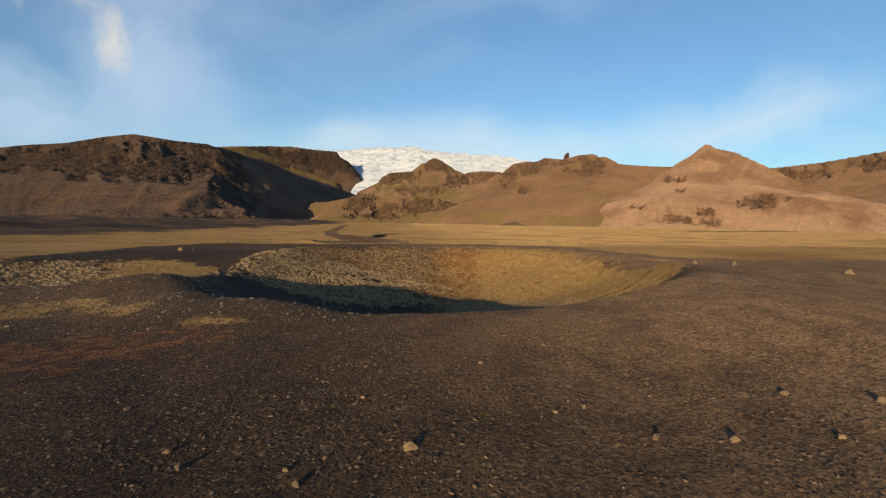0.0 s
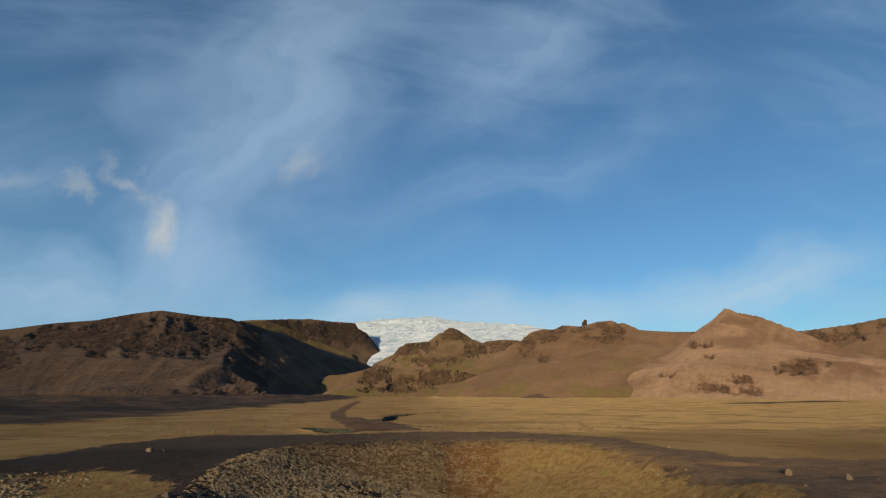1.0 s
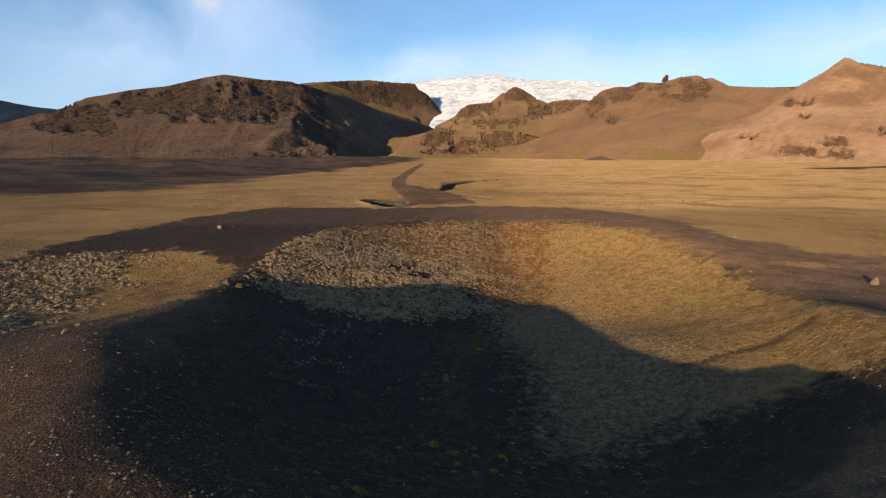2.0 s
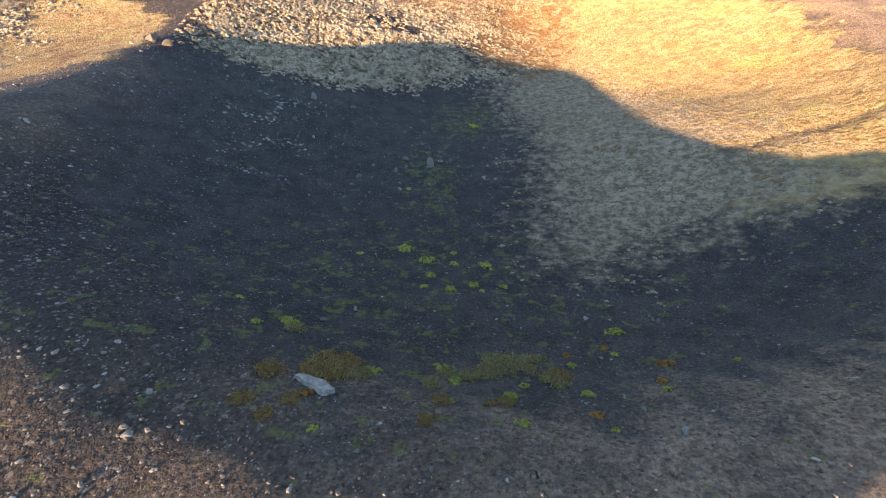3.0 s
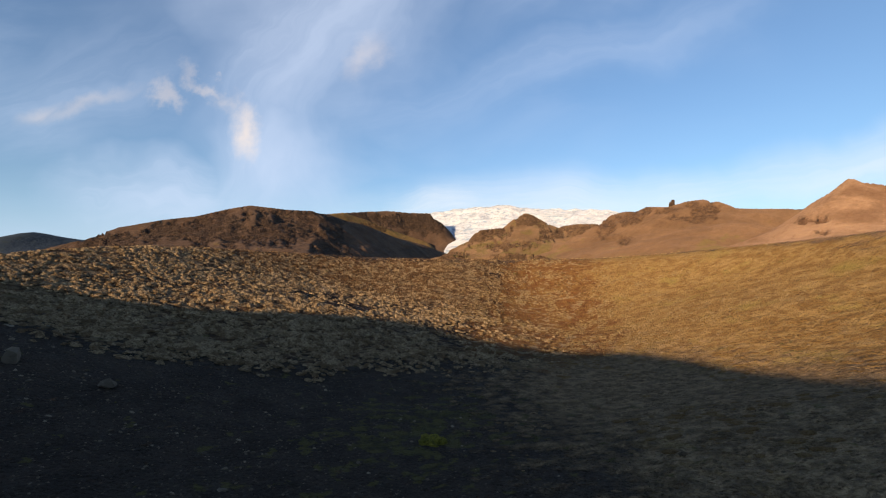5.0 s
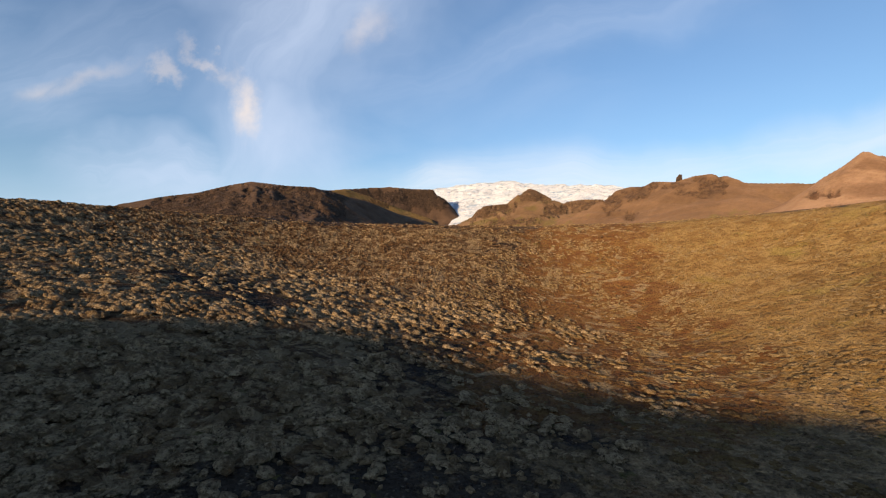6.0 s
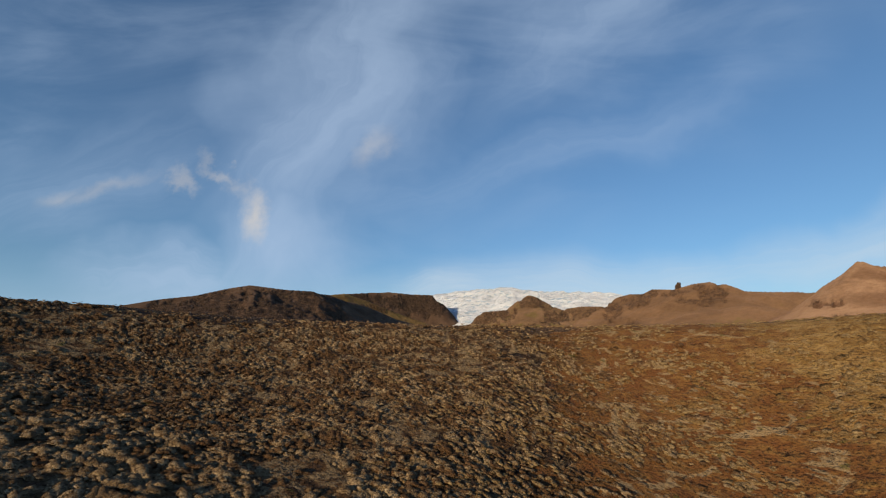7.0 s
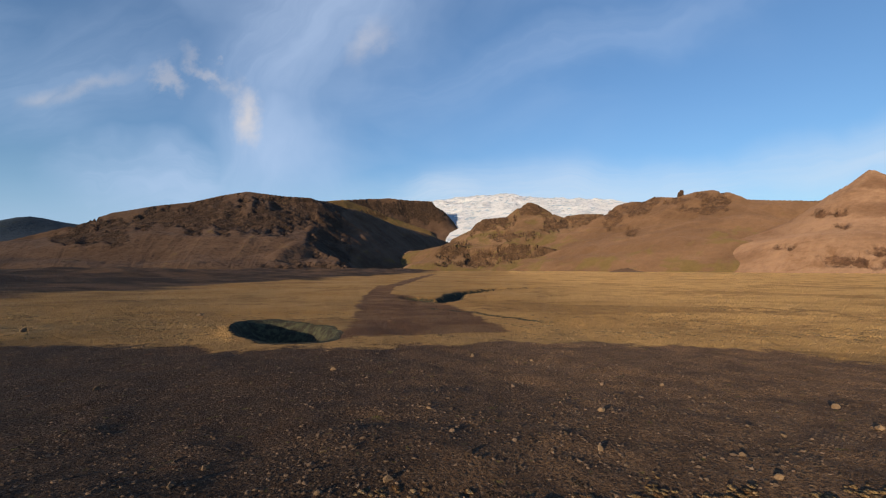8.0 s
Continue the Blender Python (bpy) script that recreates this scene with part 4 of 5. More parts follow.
def ice_z(x, y):
    a, d = np.degrees(np.arctan2(x - 3, y - 20)), np.hypot(x - 3, y - 20)
    top = np.interp(a, [-8, -2, 3, 6, 8.2, 8.7, 10, 14, 19, 21.5, 26], [8.6, 8.8, 9.25, 9.35, 9.65, 9.6, 9.15, 9.05, 8.65, 8.1, 7.4])
    low = np.interp(a, [-8, 0, 3, 8, 26], [3.5, 3.4, 4.4, 6, 6])
    e = low + (top - low) * smooth(2950, 4600, d) ** 0.8
    z = 5.4 + np.tan(np.radians(e)) * d
    return np.where(d > 4600, z - (d - 4600) * 0.3, z) + fractal(x, y, 160, 6, 0.62) * 34 - 8


xs, ys = np.arange(-300, 2000, 14), np.arange(3040, 4900, 14)
tagged(sheet("glacier", xs, ys, ice_z, ICE), "white crevassed glacier tongue between dark mountains", "glacier")


# ---- moss, stones and plants ----
RNG = np.random.RandomState(21)


def dome(rings=3, seg=7):
    """Points and triangles of an upturned bowl of radius 1, with its edge drawn in underneath."""
    pts, tris = [(0.0, 0.0, 1.0)], []
    for r in range(1, rings + 1):
        a = math.pi / 2 * r / rings * 1.12
        for k in range(seg):
            t = 2 * math.pi * (k + 0.5 * (r % 2)) / seg
            pts.append((math.sin(a) * math.cos(t), math.sin(a) * math.sin(t), math.cos(a)))
    for k in range(seg):
        tris.append((0, 1 + k, 1 + (k + 1) % seg))
    for r in range(rings - 1):
        o = 1 + r * seg
        for k in range(seg):
            a, b, c, d = o + k, o + (k + 1) % seg, o + seg + (k + 1) % seg, o + seg + k
            tris += [(a, d, c), (a, c, b)]
    return np.array(pts), np.array(tris)


def pebble():
    """An icosahedron."""
    g = (1 + 5 ** 0.5) / 2
    p = np.array([(-1, g, 0), (1, g, 0), (-1, -g, 0), (1, -g, 0), (0, -1, g), (0, 1, g), (0, -1, -g), (0, 1, -g), (g, 0, -1), (g, 0, 1), (-g, 0, -1), (-g, 0, 1)]) / 1.9
    t = np.array([(0, 11, 5), (0, 5, 1), (0, 1, 7), (0, 7, 10), (0, 10, 11), (1, 5, 9), (5, 11, 4), (11, 10, 2), (10, 7, 6), (7, 1, 8), (3, 9, 4), (3, 4, 2), (3, 2, 6), (3, 6, 8), (3, 8, 9), (4, 9, 5), (2, 4, 11), (6, 2, 10), (8, 6, 7), (9, 8, 1)])
    return p, t


def many(name, shape, x, y, wide, tall, rough, mat, label, category, sink=0.15, flat=False, lift=0.0):
    """Many small lumps on the ground as one mesh: no two alike."""
    p, t = shape
    n = len(x)
    a = RNG.uniform(0, 2 * np.pi, n)
    q = p[None] * (1 + rough * RNG.uniform(-1, 1, (n, len(p), 1)))
    st = RNG.uniform(0.75, 1.3, n)
    X = q[..., 0] * (wide * st)[:, None]
    Y = q[..., 1] * (wide / st)[:, None]
    z0 = ground_z(x, y) + lift
    gx = (ground_z(x + 0.3, y) - ground_z(x - 0.3, y)) / 0.6
    gy = (ground_z(x, y + 0.3) - ground_z(x, y - 0.3)) / 0.6
    c, s = np.cos(a)[:, None], np.sin(a)[:, None]
    X, Y = X * c - Y * s, X * s + Y * c
    Z = q[..., 2] * tall[:, None] + (z0 - sink * tall)[:, None] + gx[:, None] * X + gy[:, None] * Y
    co = np.stack([X + x[:, None], Y + y[:, None], Z], -1).reshape(-1, 3)
    tri = (t[None] + (np.arange(n) * len(p))[:, None, None]).reshape(-1, 3)
    me = bpy.data.meshes.new(name)
    me.vertices.add(len(co))
    me.vertices.foreach_set("co", co.ravel())
    me.loops.add(tri.size)
    me.loops.foreach_set("vertex_index", tri.ravel())
    me.polygons.add(len(tri))
    me.polygons.foreach_set("loop_start", np.arange(0, tri.size, 3))
    me.polygons.foreach_set("use_smooth", np.full(len(tri), not flat))
    me.update(calc_edges=True)
    me.materials.append(mat)
    return tagged(new(name, me), label, category, kind="stuff")


def scatter(n, x0, x1, y0, y1, keep):
    """Chance places in a rectangle of the plan, thinned by keep (0 to 1)."""
    x, y = RNG.uniform(x0, x1, n), RNG.uniform(y0, y1, n)
    k = RNG.rand(n) < keep(x, y)
    return x[k], y[k]


def clumpy(x, y, size=2.5, lo=0.36, hi=0.6):
    return smooth(lo, hi, 0.5 + fractal(x, y, size, 3) * 0.8)


def sized(n, lo, hi, power=2.5):
    return lo + (hi - lo) * RNG.rand(n) ** power


def cushions(n, box, keep, lo, hi, tall, mat, label, heads=1, spread=0.0):
    x, y = scatter(n, *box, keep)
    big = sized(len(x), 0.6, 1.3, 1.2)
    # each hummock is a heap of several heads, highest in its middle
    x, y, big = np.repeat(x, heads), np.repeat(y, heads), np.repeat(big, heads)
    dx, dy = RNG.normal(0, spread, len(x)) * big, RNG.normal(0, spread, len(x)) * big
    lift = 0.55 * spread * big * np.exp(-(dx ** 2 + dy ** 2) / (2 * (spread * big + 1e-6) ** 2)) if heads > 1 else 0 * x
    x, y = x + dx, y + dy
    w = sized(len(x), lo, hi, 1.7)
    many("moss_hummocks", dome(2, 6) if heads > 1 else dome(3, 6), x, y, w, w * RNG.uniform(tall[0], tall[1], len(x)), 0.34 if heads > 1 else 0.30, mat, label, "moss", 0.3, lift=lift)


def slope_moss(x, y):
    """How thick the woolly moss stands on the bowl's far slope."""
    return smooth(-2.6, 2.4, inside(x, y, MOSSY)) * (0.22 + 0.78 * clumpy(x, y, 1.5, 0.42, 0.58)) * (1 - 0.93 * worn(x, y)) * (0.15 + 0.85 * smooth(0.0, 11.0, polyline_distance(x, y, [(13, 36), (9, 20), (6, 10)])))


cushions(25000, (-25, 14, -3, 36), lambda x, y: slope_moss(x, y) * smooth(23, 18, y + fractal(x, y, 5, 2) * 4),
         0.060, 0.19, (0.32, 0.60), HUMMOCK, "grey-tan woolly moss hummocks on the bowl's far slope", 4, 0.17)
cushions(25000, (-25, 14, 12, 36), lambda x, y: slope_moss(x, y) * smooth(18, 23, y + fractal(x, y, 5, 2) * 4),
         0.045, 0.13, (0.22, 0.42), HEATHMOSS, "patchy brown heath and pale moss near the bowl's rim", 4, 0.15)
cushions(9000, (-60, -34, -18, 17), lambda x, y: smooth(0, 2, 16.5 - np.hypot(x + 42, y + 1)) * clumpy(x, y, 2.5, 0.3, 0.55) * smooth(-32, -44, x + 0.3 * y),
         0.10, 0.32, (0.4, 0.7), HUMMOCK, "pale woolly moss hummocks lining the smaller crater")
cushions(12000, (0, 16, -28, 9), lambda x, y: smooth(-4.0, 5.0, inside(x, y, FLOOR)) * clumpy(x, y, 1.2, 0.34, 0.66),
         0.05, 0.15, (0.16, 0.32), GREYMOSS, "grey moss cushions on the shaded crater floor")
cushions(12000, (5, 30, -22, 37), lambda x, y: smooth(-0.5, 2, inside(x, y, GOLDEN)) * clumpy(x, y, 2.4, 0.46, 0.68),
         0.06, 0.24, (0.12, 0.24), GOLDMOSS, "golden moss cushions on the sunlit crater slope")
cushions(7000, (-1, 28, 8, 37), lambda x, y: smooth(17, 4, polyline_distance(x, y, [(13, 36), (9, 20), (6, 10)])) * clumpy(x, y, 1.5, 0.47, 0.60) * smooth(36.5, 34, y - 0.1 * x),
         0.05, 0.13, (0.22, 0.42), TANMOSS, "pale moss cushions among rusty heath", 3, 0.15)
cushions(8000, (-70, 75, 60, 100), lambda x, y: smooth(0, 5, -inside(x, y, BARREN)) * clumpy(x, y, 3.0, 0.40, 0.62) * (pit_part(x, y) > 1.2) * (1 - smooth(-1, 1, inside(x, y, FAN))) * smooth(105, 66, y),
         0.12, 0.42, (0.14, 0.28), TANMOSS, "straw-coloured moss hummocks on the plain")


def bare(x, y):
    """1 on open gravel, 0 on moss."""
    grown = np.maximum.reduce([inside(x, y, MOSSY), inside(x, y, GOLDEN), inside(x, y, FLOOR), -inside(x, y, BARREN), 16 - np.hypot(x + 42, y + 1)])
    return smooth(1.0, -1.0, grown)


x, y = scatter(36000, -34, 26, -57, -33, lambda x, y: bare(x, y) * (0.25 + 0.75 * clumpy(x, y, 2.0, 0.35, 0.6)) * smooth(36, 4, np.hypot(x + 5, y + 52)))
w = sized(len(x), 0.014, 0.062, 3.2)
many("loose_stones", pebble(), x, y, w, w * RNG.uniform(0.5, 0.95, len(x)), 0.42, STONE, "loose brown and grey lava stones on gravel", "stones", 0.1, True)
x, y = scatter(13000, -22, 22, -36, 2, lambda x, y: bare(x, y) * (0.3 + 0.7 * clumpy(x, y, 3.0, 0.35, 0.6)))
w = sized(len(x), 0.015, 0.065, 4.0)
many("loose_stones", pebble(), x, y, w, w * RNG.uniform(0.5, 0.95, len(x)), 0.42, PALE, "loose grey stones on the shaded crater side", "stones", 0.1, True)
x, y = scatter(42000, -24, 30, 30, 62, lambda x, y: bare(x, y) * (0.25 + 0.75 * clumpy(x, y, 2.4, 0.36, 0.6)) * smooth(30, 4, np.hypot(x - 3, y - 36)))
w = sized(len(x), 0.016, 0.080, 3.2)
many("loose_stones", pebble(), x, y, w, w * RNG.uniform(0.5, 0.95, len(x)), 0.42, STONE, "loose brown lava stones beyond the crater rim", "stones", 0.1, True)
x, y = scatter(3600, -19, -9, -16, 3, lambda x, y: np.exp(-((x + 14.3 + 0.1 * (y + 7)) / 1.9) ** 2) * clumpy(x, y, 1.6, 0.42, 0.62))
w = sized(len(x), 0.03, 0.13, 2.2)
many("loose_stones", pebble(), x, y, w, w * RNG.uniform(0.35, 0.7, len(x)), 0.42, PALE, "streaks of pale flat stones on the shaded crater side", "stones", 0.1, True)
x, y = scatter(7000, -40, -9, -36, 2, lambda x, y: bare(x, y) * (0.3 + 0.7 * clumpy(x, y, 3.0, 0.36, 0.6)) * smooth(0.86, 0.98, crater_part(x, y)))
w = sized(len(x), 0.025, 0.10, 3.5)
many("loose_stones", pebble(), x, y, w, w * RNG.uniform(0.5, 0.95, len(x)), 0.42, PALE, "pale stones strewn on the gravel between the craters", "stones", 0.1, True)
x, y = scatter(3000, -60, 45, -20, 66, lambda x, y: bare(x, y) * clumpy(x, y, 4.0, 0.40, 0.62) * (1 - smooth(34, 28, y) * smooth(-20, -14, x) * smooth(24, 18, x)))
w = sized(len(x), 0.03, 0.16, 4.5)
many("loose_stones", pebble(), x, y, w, w * RNG.uniform(0.5, 0.95, len(x)), 0.42, STONE, "scattered stones on the gravel round the craters", "stones", 0.1, True)


def link(name, bm, mat):
    me = bpy.data.meshes.new(name)
    bm.to_mesh(me)
    bm.free()
    me.materials.append(mat)
    return me


def boulder_mesh(k, long=1.0, flat=0.72, mat=None):
    """A weathered block about 1 across, with broken faces; its base at z = 0."""
    bm = bmesh.new()
    bmesh.ops.create_icosphere(bm, subdivisions=3, radius=0.5)
    o = Vector((k * 3.7, k * 1.9, -k * 2.3))
    cuts = [Vector((math.cos(1.9 * i + k), math.sin(2.3 * i + 2 * k), 0.7 * math.sin(3.1 * i + k))).normalized() for i in range(7)]
    for v in bm.verts:
        for c in cuts:
            over = v.co.dot(c) - 0.25
            if over > 0:
                v.co -= c * over * 0.97
        v.co *= 1 + 0.22 * noise.noise(v.co * 2.2 + o) + 0.08 * noise.noise(v.co * 6 + o)
        v.co = Vector((v.co.x * long, v.co.y, v.co.z * flat + 0.24))
    return link("boulder", bm, mat or BOULDER)


BLOCKS = [boulder_mesh(k, 1 + 0.12 * k, 0.55 + 0.08 * k) for k in range(5)]
GREYS = [boulder_mesh(k, 1 + 0.12 * k, 0.6 + 0.08 * k, PALE) for k in range(5)]


def slab_mesh():
    """A long flat slab with broken ends, 2.6 by 1, its base at z = 0."""
    bm = bmesh.new()
    bmesh.ops.create_cube(bm, size=1)
    bmesh.ops.subdivide_edges(bm, edges=bm.edges[:], cuts=7, use_grid_fill=True)
    for v in bm.verts:
        q = v.co.copy()
        q.y *= 1 - 0.5 * abs(q.x) ** 1.5 + 0.2 * q.x
        v.co = Vector((q.x * 2.6 + 0.3 * q.y, q.y * 0.8, q.z * 0.42 + 0.16))
        v.co += noise.noise_vector(v.co * 1.6) * 0.16 + noise.noise_vector(v.co * 5) * 0.05
    return link("boulder", bm, SLABROCK)


SLAB = slab_mesh()


def boulder(x, y, size, label, group, k=None, turn=None, mesh=None):
    k = RNG.randint(5) if k is None else k
    ob = new("boulder", mesh or BLOCKS[k])
    z = ground_z(np.array([x, x + 0.4, x]), np.array([y, y, y + 0.4]))
    up = Vector((z[0] - z[1], z[0] - z[2], 0.4)).normalized()
    ob.matrix_world = Matrix.Translation((x, y, z[0] - 0.06 * size)) @ Vector((0, 0, 1)).rotation_difference(up).to_matrix().to_4x4() @ pose(0, 0, 0, RNG.uniform(-8, 8), RNG.uniform(-8, 8), RNG.uniform(0, 360) if turn is None else turn) @ Matrix.Diagonal((0.8 * size, 0.8 * size, 0.8 * size, 1))
    tagged(ob, label, "boulder", group)


boulder(-5.9, -32.55, 0.54, "long pale grey slab lying among dry grass", "", mesh=SLAB, turn=-38)
SHADE = [(-3.1, -11.6, 1.0), (-4.8, -11.0, 0.7), (-5.4, -12.8, 0.5), (-4.3, -13.5, 0.5), (-2.4, -11.1, 0.55), (-12.3, -3.7, 0.85), (-9.2, -3.9, 0.7), (-1.2, -21.4, 0.32), (-3.6, -19.8, 0.36), (-0.5, -22.1, 0.32), (-5.7, -28.1, 0.24), (-6.6, -29.0, 0.3), (2.5, -28.4, 0.28), (4.9, -28.8, 0.25), (2.5, -34.3, 0.31), (-1.5, -34.0, 0.18), (-8.3, -33.9, 0.22), (2.1, -33.4, 0.2), (-6.9, -12.3, 0.36), (-7.6, -14.1, 0.45), (-3.8, -14.2, 0.42), (-2.6, -14.1, 0.32), (-7.9, -15.2, 0.42), (-5.0, -15.3, 0.34), (0.4, -13.5, 0.4), (-12.9, -7.7, 0.42), (-11.2, -9.6, 0.34), (-9.4, -11.8, 0.36), (-3.2, -14.4, 0.26), (-4.7, -12.2, 0.4)]
for x, y, size in SHADE:
    boulder(x, y, size, "pale grey boulder on the shaded crater floor", "boulders in the crater", mesh=GREYS[RNG.randint(5)])
for x, y, size in [(-25.0, -0.3, 1.35), (-23.5, -1.0, 1.0), (-26.3, -1.0, 0.6)]:
    boulder(x, y, size, "sunlit tan boulder on the crater's rim", "boulders on the rim")
START = [(-8.1, -49.6, 0.45), (-13.2, -49.3, 0.42), (-2.2, -50.5, 0.33), (-0.5, -51.1, 0.36), (-10.9, -50.0, 0.26), (-9.1, -46.4, 0.27), (-9.9, -38.7, 0.34), (-3.9, -48.6, 0.26), (1.9, -51.7, 0.33), (-4.8, -44.4, 0.32), (-3.0, -48.5, 0.24), (-10.6, -50.6, 0.28), (-13.7, -48.5, 0.24), (-6.2, -48.5, 0.21), (-1.9, -43.4, 0.34), (2.9, -49.4, 0.4), (4.9, -50.5, 0.4), (-15.7, -45.8, 0.3), (-15.5, -31.8, 0.3), (18.8, -24.6, 0.36), (20.2, -21.8, 0.4)]
for x, y, size in START:
    boulder(x, y, 0.85 * size, "small tan boulder on dark gravel", "boulders on the gravel")
AWAY = [(0.1, 36.3, 0.4), (8.4, 43.2, 0.55), (6.8, 38.7, 0.42), (11.3, 38.5, 0.45), (13.3, 48.0, 0.48), (3.8, 57.6, 0.6), (-17.2, 48.5, 0.6), (-5.4, 52.9, 0.5), (-5.6, 35.8, 0.45), (-5.5, 37.3, 0.36), (1.0, 43.2, 0.36), (11.2, 36.7, 0.5),
        (14.1, 40.4, 0.38), (-1.6, 35.4, 0.34), (-6.4, 43.7, 0.3), (7.8, 55.5, 0.4), (19.4, 44.4, 0.6), (18.4, 41.2, 0.6), (-32.9, 88.5, 1.5), (-40.8, 69.7, 1.4)]
for x, y, size in AWAY:
    boulder(x, y, 0.8 * size, "weathered boulder on brown gravel beyond the rim", "boulders beyond the rim")
for x, y, size in [(36.4, -7.2, 1.3), (36.9, -13.2, 1.1), (34.3, -28.2, 0.9), (28.6, -2.0, 0.6), (38.1, 14.5, 0.7), (-39.1, 30.6, 1.6), (-37.4, 31.6, 0.7), (-28.2, -17.1, 0.55), (-29.6, -14.2, 0.5)]:
    boulder(x, y, size, "single pale boulder on open gravel", "boulders round the craters")


def cushion(k, heads=32):
    """A moss cushion about 1 across: a ragged heap of many small heads."""
    bm = bmesh.new()
    r = random.Random(k)
    nests = [(r.uniform(-0.25, 0.25), r.uniform(-0.2, 0.2), r.uniform(0.12, 0.26)) for q in range(4)]
    for i in range(heads):
        cx, cy, wide = nests[i % 4]
        a, d = r.uniform(0, 6.28), wide * math.sqrt(r.random())
        size = r.uniform(0.045, 0.125)
        m = Matrix.Translation((cx + d * math.cos(a) * 1.3, cy + d * math.sin(a), 0.02 + 0.10 * (1 - d / wide))) @ Matrix.Diagonal((size, size, size * r.uniform(0.6, 1.0), 1))
        got = bmesh.ops.create_icosphere(bm, subdivisions=1, radius=1, matrix=m)
        for v in got["verts"]:
            v.co += noise.noise_vector(v.co * 22) * 0.05
    return bm


def sward(k, blades=900):
    """A low clump of dry grass about 1 across: short fine blades that lie all ways."""
    bm = bmesh.new()
    r = random.Random(k)
    for i in range(blades):
        a, d = r.uniform(0, 6.28), 0.5 * r.random() ** 0.6
        d *= 0.8 + 0.9 * noise.noise(Vector((math.cos(a) * 1.1, math.sin(a) * 1.1, 7.3 * k)))
        foot = Vector((d * math.cos(a), d * math.sin(a) * 0.8, 0.05 * (1 - 2 * d)))
        b = a + r.uniform(-2.2, 2.2)
        out = Vector((math.cos(b), math.sin(b), 0))
        tall, lean = r.uniform(0.03, 0.11), r.uniform(0.03, 0.15)
        side = Vector((-out.y, out.x, 0)) * 0.0065
        mid, tip = foot + out * lean * 0.4 + Vector((0, 0, tall)), foot + out * lean + Vector((0, 0, tall * 0.7))
        v = [bm.verts.new(q) for q in (foot - side, foot + side, mid + side * 0.8, mid - side * 0.8, tip)]
        bm.faces.new(v[:4])
        bm.faces.new((v[3], v[2], v[4]))
    return bm


def mat_of(k):
    """The ragged mat of dead leaves and moss under a grass clump."""
    bm = bmesh.new()
    r = random.Random(k + 50)
    for i in range(90):
        a, d = r.uniform(0, 6.28), 0.46 * math.sqrt(r.random())
        d *= 0.8 + 0.9 * noise.noise(Vector((math.cos(a) * 1.1, math.sin(a) * 1.1, 7.3 * k)))
        size = r.uniform(0.02, 0.05)
        got = bmesh.ops.create_icosphere(bm, subdivisions=1, radius=1, matrix=Matrix.Translation((d * math.cos(a), d * math.sin(a) * 0.8, 0.03 * (1 - 2 * d))) @ Matrix.Diagonal((size * 1.3, size, size * 0.7, 1)))
        for v in got["verts"]:
            v.co += noise.noise_vector(v.co * 25) * 0.03
    return bm


LIMES = [link("moss_cushion", cushion(k), LIME) for k in range(4)]
RUSTS = [link("rusty_plant", cushion(k + 9), RUSTY) for k in range(2)]
SWARDS = [link("grass_clump", mat_of(k + 3), DRY) for k in range(5)]
BLADES = [link("tuft", sward(k + 3), DRY) for k in range(5)]
PALES = [link("grass_clump", mat_of(k + 23), PALEGRASS) for k in range(4)]
PALEBLADES = [link("tuft", sward(k + 23), PALEGRASS) for k in range(4)]


def plant(name, meshes, x, y, size, label, category, group):
    ob = new(name, meshes[RNG.randint(len(meshes))])
    e = 0.3
    z = ground_z(np.array([x, x + e, x]), np.array([y, y, y + e]))
    up = Vector((z[0] - z[1], z[0] - z[2], e)).normalized()
    ob.matrix_world = Matrix.Translation((x, y, z[0] - 0.02)) @ Vector((0, 0, 1)).rotation_difference(up).to_matrix().to_4x4() @ pose(0, 0, 0, 0, 0, RNG.uniform(0, 360)) @ Matrix.Diagonal((size, size, size, 1))
    for mats, tops, words in ((SWARDS, BLADES, "bent dry straw-brown blades"), (PALES, PALEBLADES, "bent pale green and straw blades")):
        if ob.data in mats:
            blades = new("tuft", tops[mats.index(ob.data)])
            blades.parent = ob
            tagged(blades, words)
    tagged(ob, label, category, group)


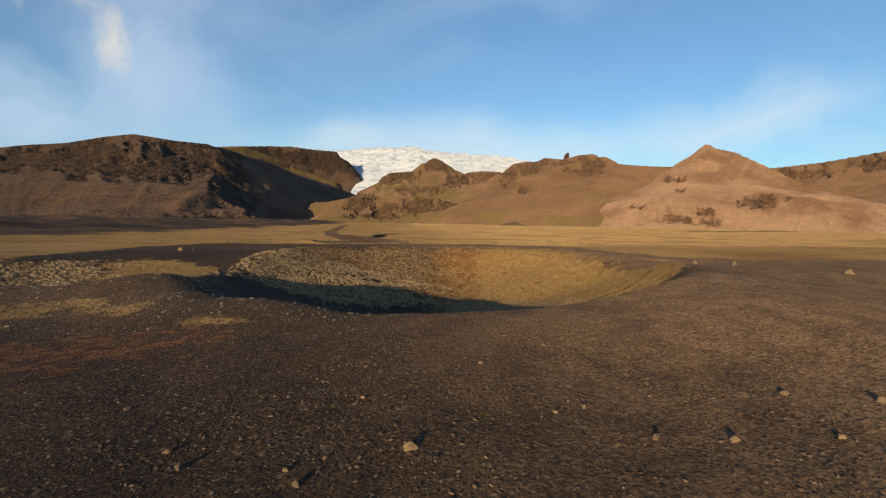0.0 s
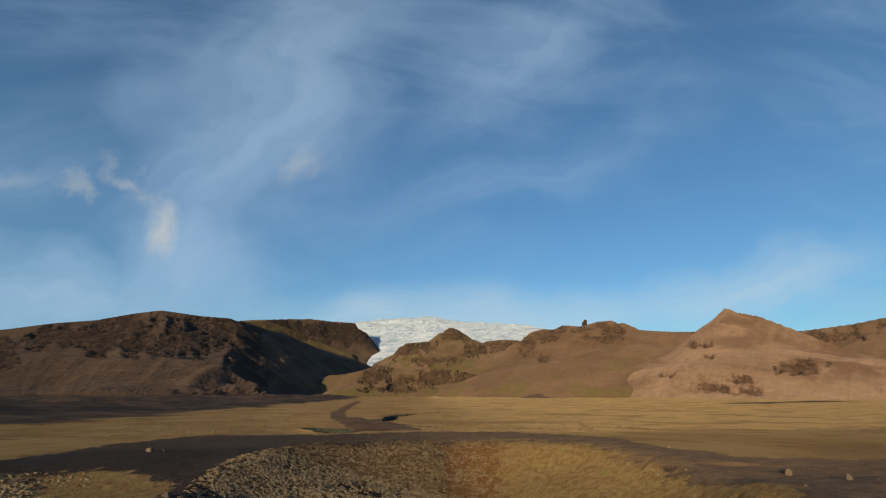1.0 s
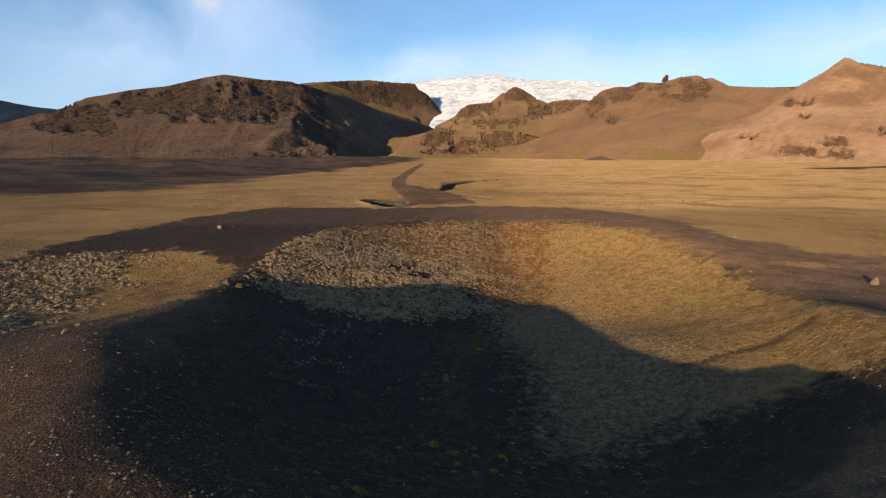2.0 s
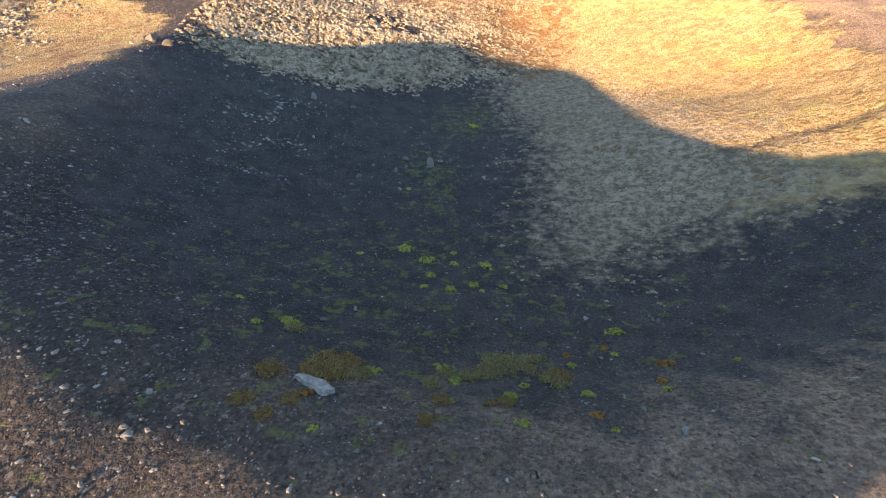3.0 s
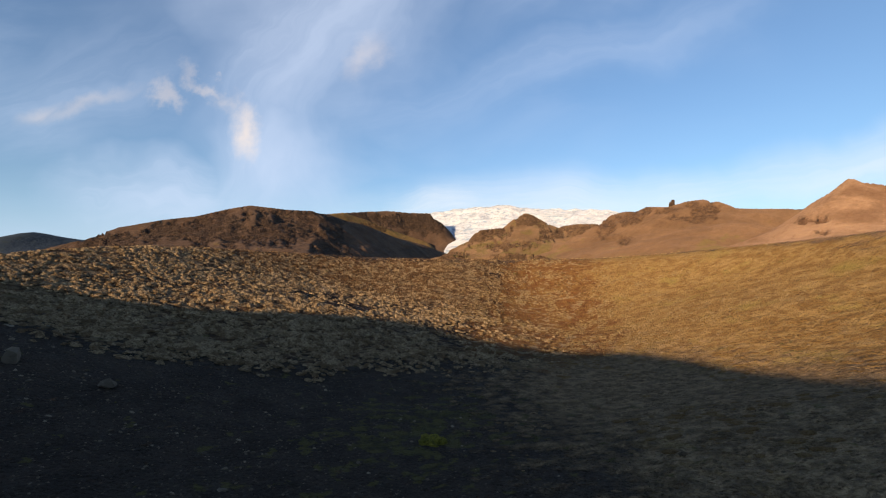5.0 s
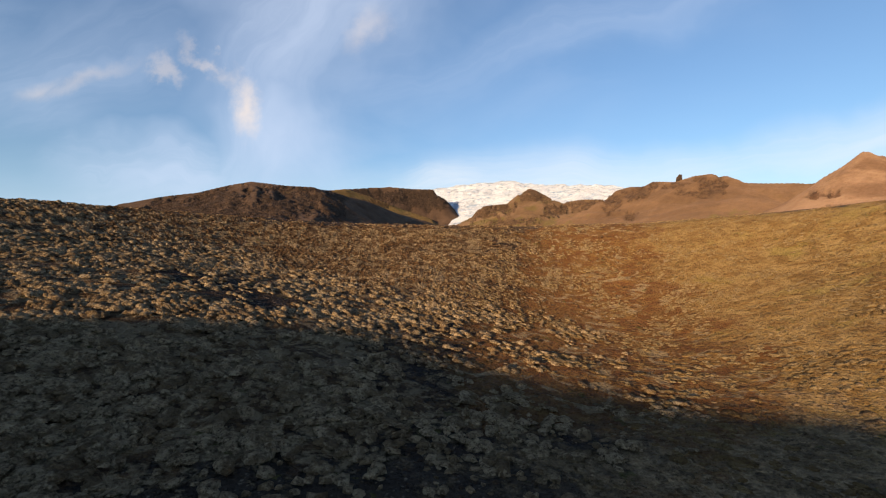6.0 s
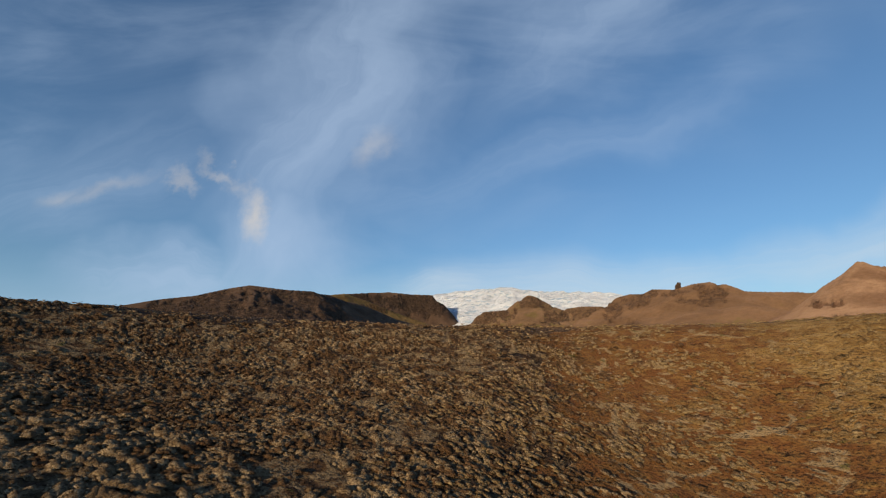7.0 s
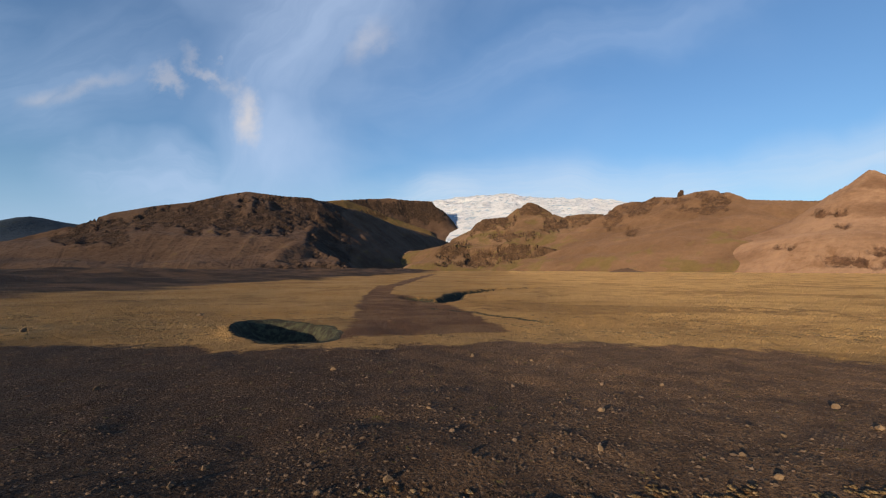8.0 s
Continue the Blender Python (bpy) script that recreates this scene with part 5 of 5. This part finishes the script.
CUSHIONS = [(-4.2, -22.5, 0.8), (-3.1, -23.6, 0.76), (-2.0, -22.8, 0.4), (-2.1, -23.8, 0.45), (-3.0, -25.1, 0.55), (-3.4, -26.0, 0.36), (-0.5, -24.0, 0.65), (-1.3, -25.7, 0.55), (-2.2, -26.2, 0.48), (-0.1, -25.8, 0.42), (-1.0, -26.3, 0.3), (-6.2, -23.3, 0.38), (-8.4, -29.6, 0.38), (-7.5, -29.4, 0.6), (-4.6, -31.7, 0.42), (-2.7, -31.2, 0.55), (-2.4, -32.0, 0.46), (1.2, -31.1, 0.34), (2.7, -30.5, 0.3), (3.3, -29.3, 0.55), (-0.9, -32.7, 0.46), (-0.5, -32.2, 0.35), (-0.9, -33.7, 0.39), (1.0, -32.6, 0.41), (3.1, -32.6, 0.35), (5.8, -31.4, 0.28), (-9.5, -28.2, 0.3), (1.1, -34.1, 0.24), (-5.6, -34.0, 0.28), (-4.4, -15.1, 0.42), (0.3, -4.6, 0.9), (2.9, -29.3, 0.25)]
for x, y, size in CUSHIONS:
    plant("moss_cushion", LIMES, x, y, 1.4 * size, "lime-green moss cushion on shaded black gravel", "moss", "moss cushions on the crater side")
for x, y, size in [(-1.15, -31.15, 1.5), (-1.8, -31.65, 1.25), (-0.85, -30.85, 1.1), (-1.45, -31.45, 1.1), (-0.25, -31.1, 1.1), (0.1, -30.7, 0.9), (0.4, -31.9, 1.15), (-3.0, -32.1, 0.9), (-4.9, -31.9, 1.0), (-7.3, -29.75, 0.8), (-2.6, -31.45, 0.8)]:
    plant("grass_clump", PALES, x, y, size, "clump of pale green and straw grass on black gravel", "grass", "grass clumps on the crater side")
for x, y, size in [(-5.65, -31.75, 1.7), (-5.3, -31.35, 0.9), (-6.3, -31.8, 0.8), (-1.1, -32.9, 0.71), (-1.5, -33.0, 0.44), (-7.2, -32.0, 0.9), (-6.3, -33.1, 0.73), (-2.7, -32.9, 0.69), (-6.7, -33.6, 0.57), (-3.1, -33.7, 0.63), (-7.4, -33.1, 0.7), (0.7, -31.5, 0.9)]:
    plant("grass_clump", SWARDS, x, y, size, "clump of dry straw-brown grass on black gravel", "grass", "grass clumps on the crater side")
for x, y, size in [(3.8, -31.1, 0.64), (3.2, -32.2, 0.46), (2.6, -30.1, 0.4), (1.0, -33.6, 0.44), (1.2, -30.5, 0.36), (-6.1, -32.8, 0.46)]:
    plant("rusty_plant", RUSTS, x, y, 1.3 * size, "low rust-orange plant on black gravel", "plant", "rusty plants on the crater side")
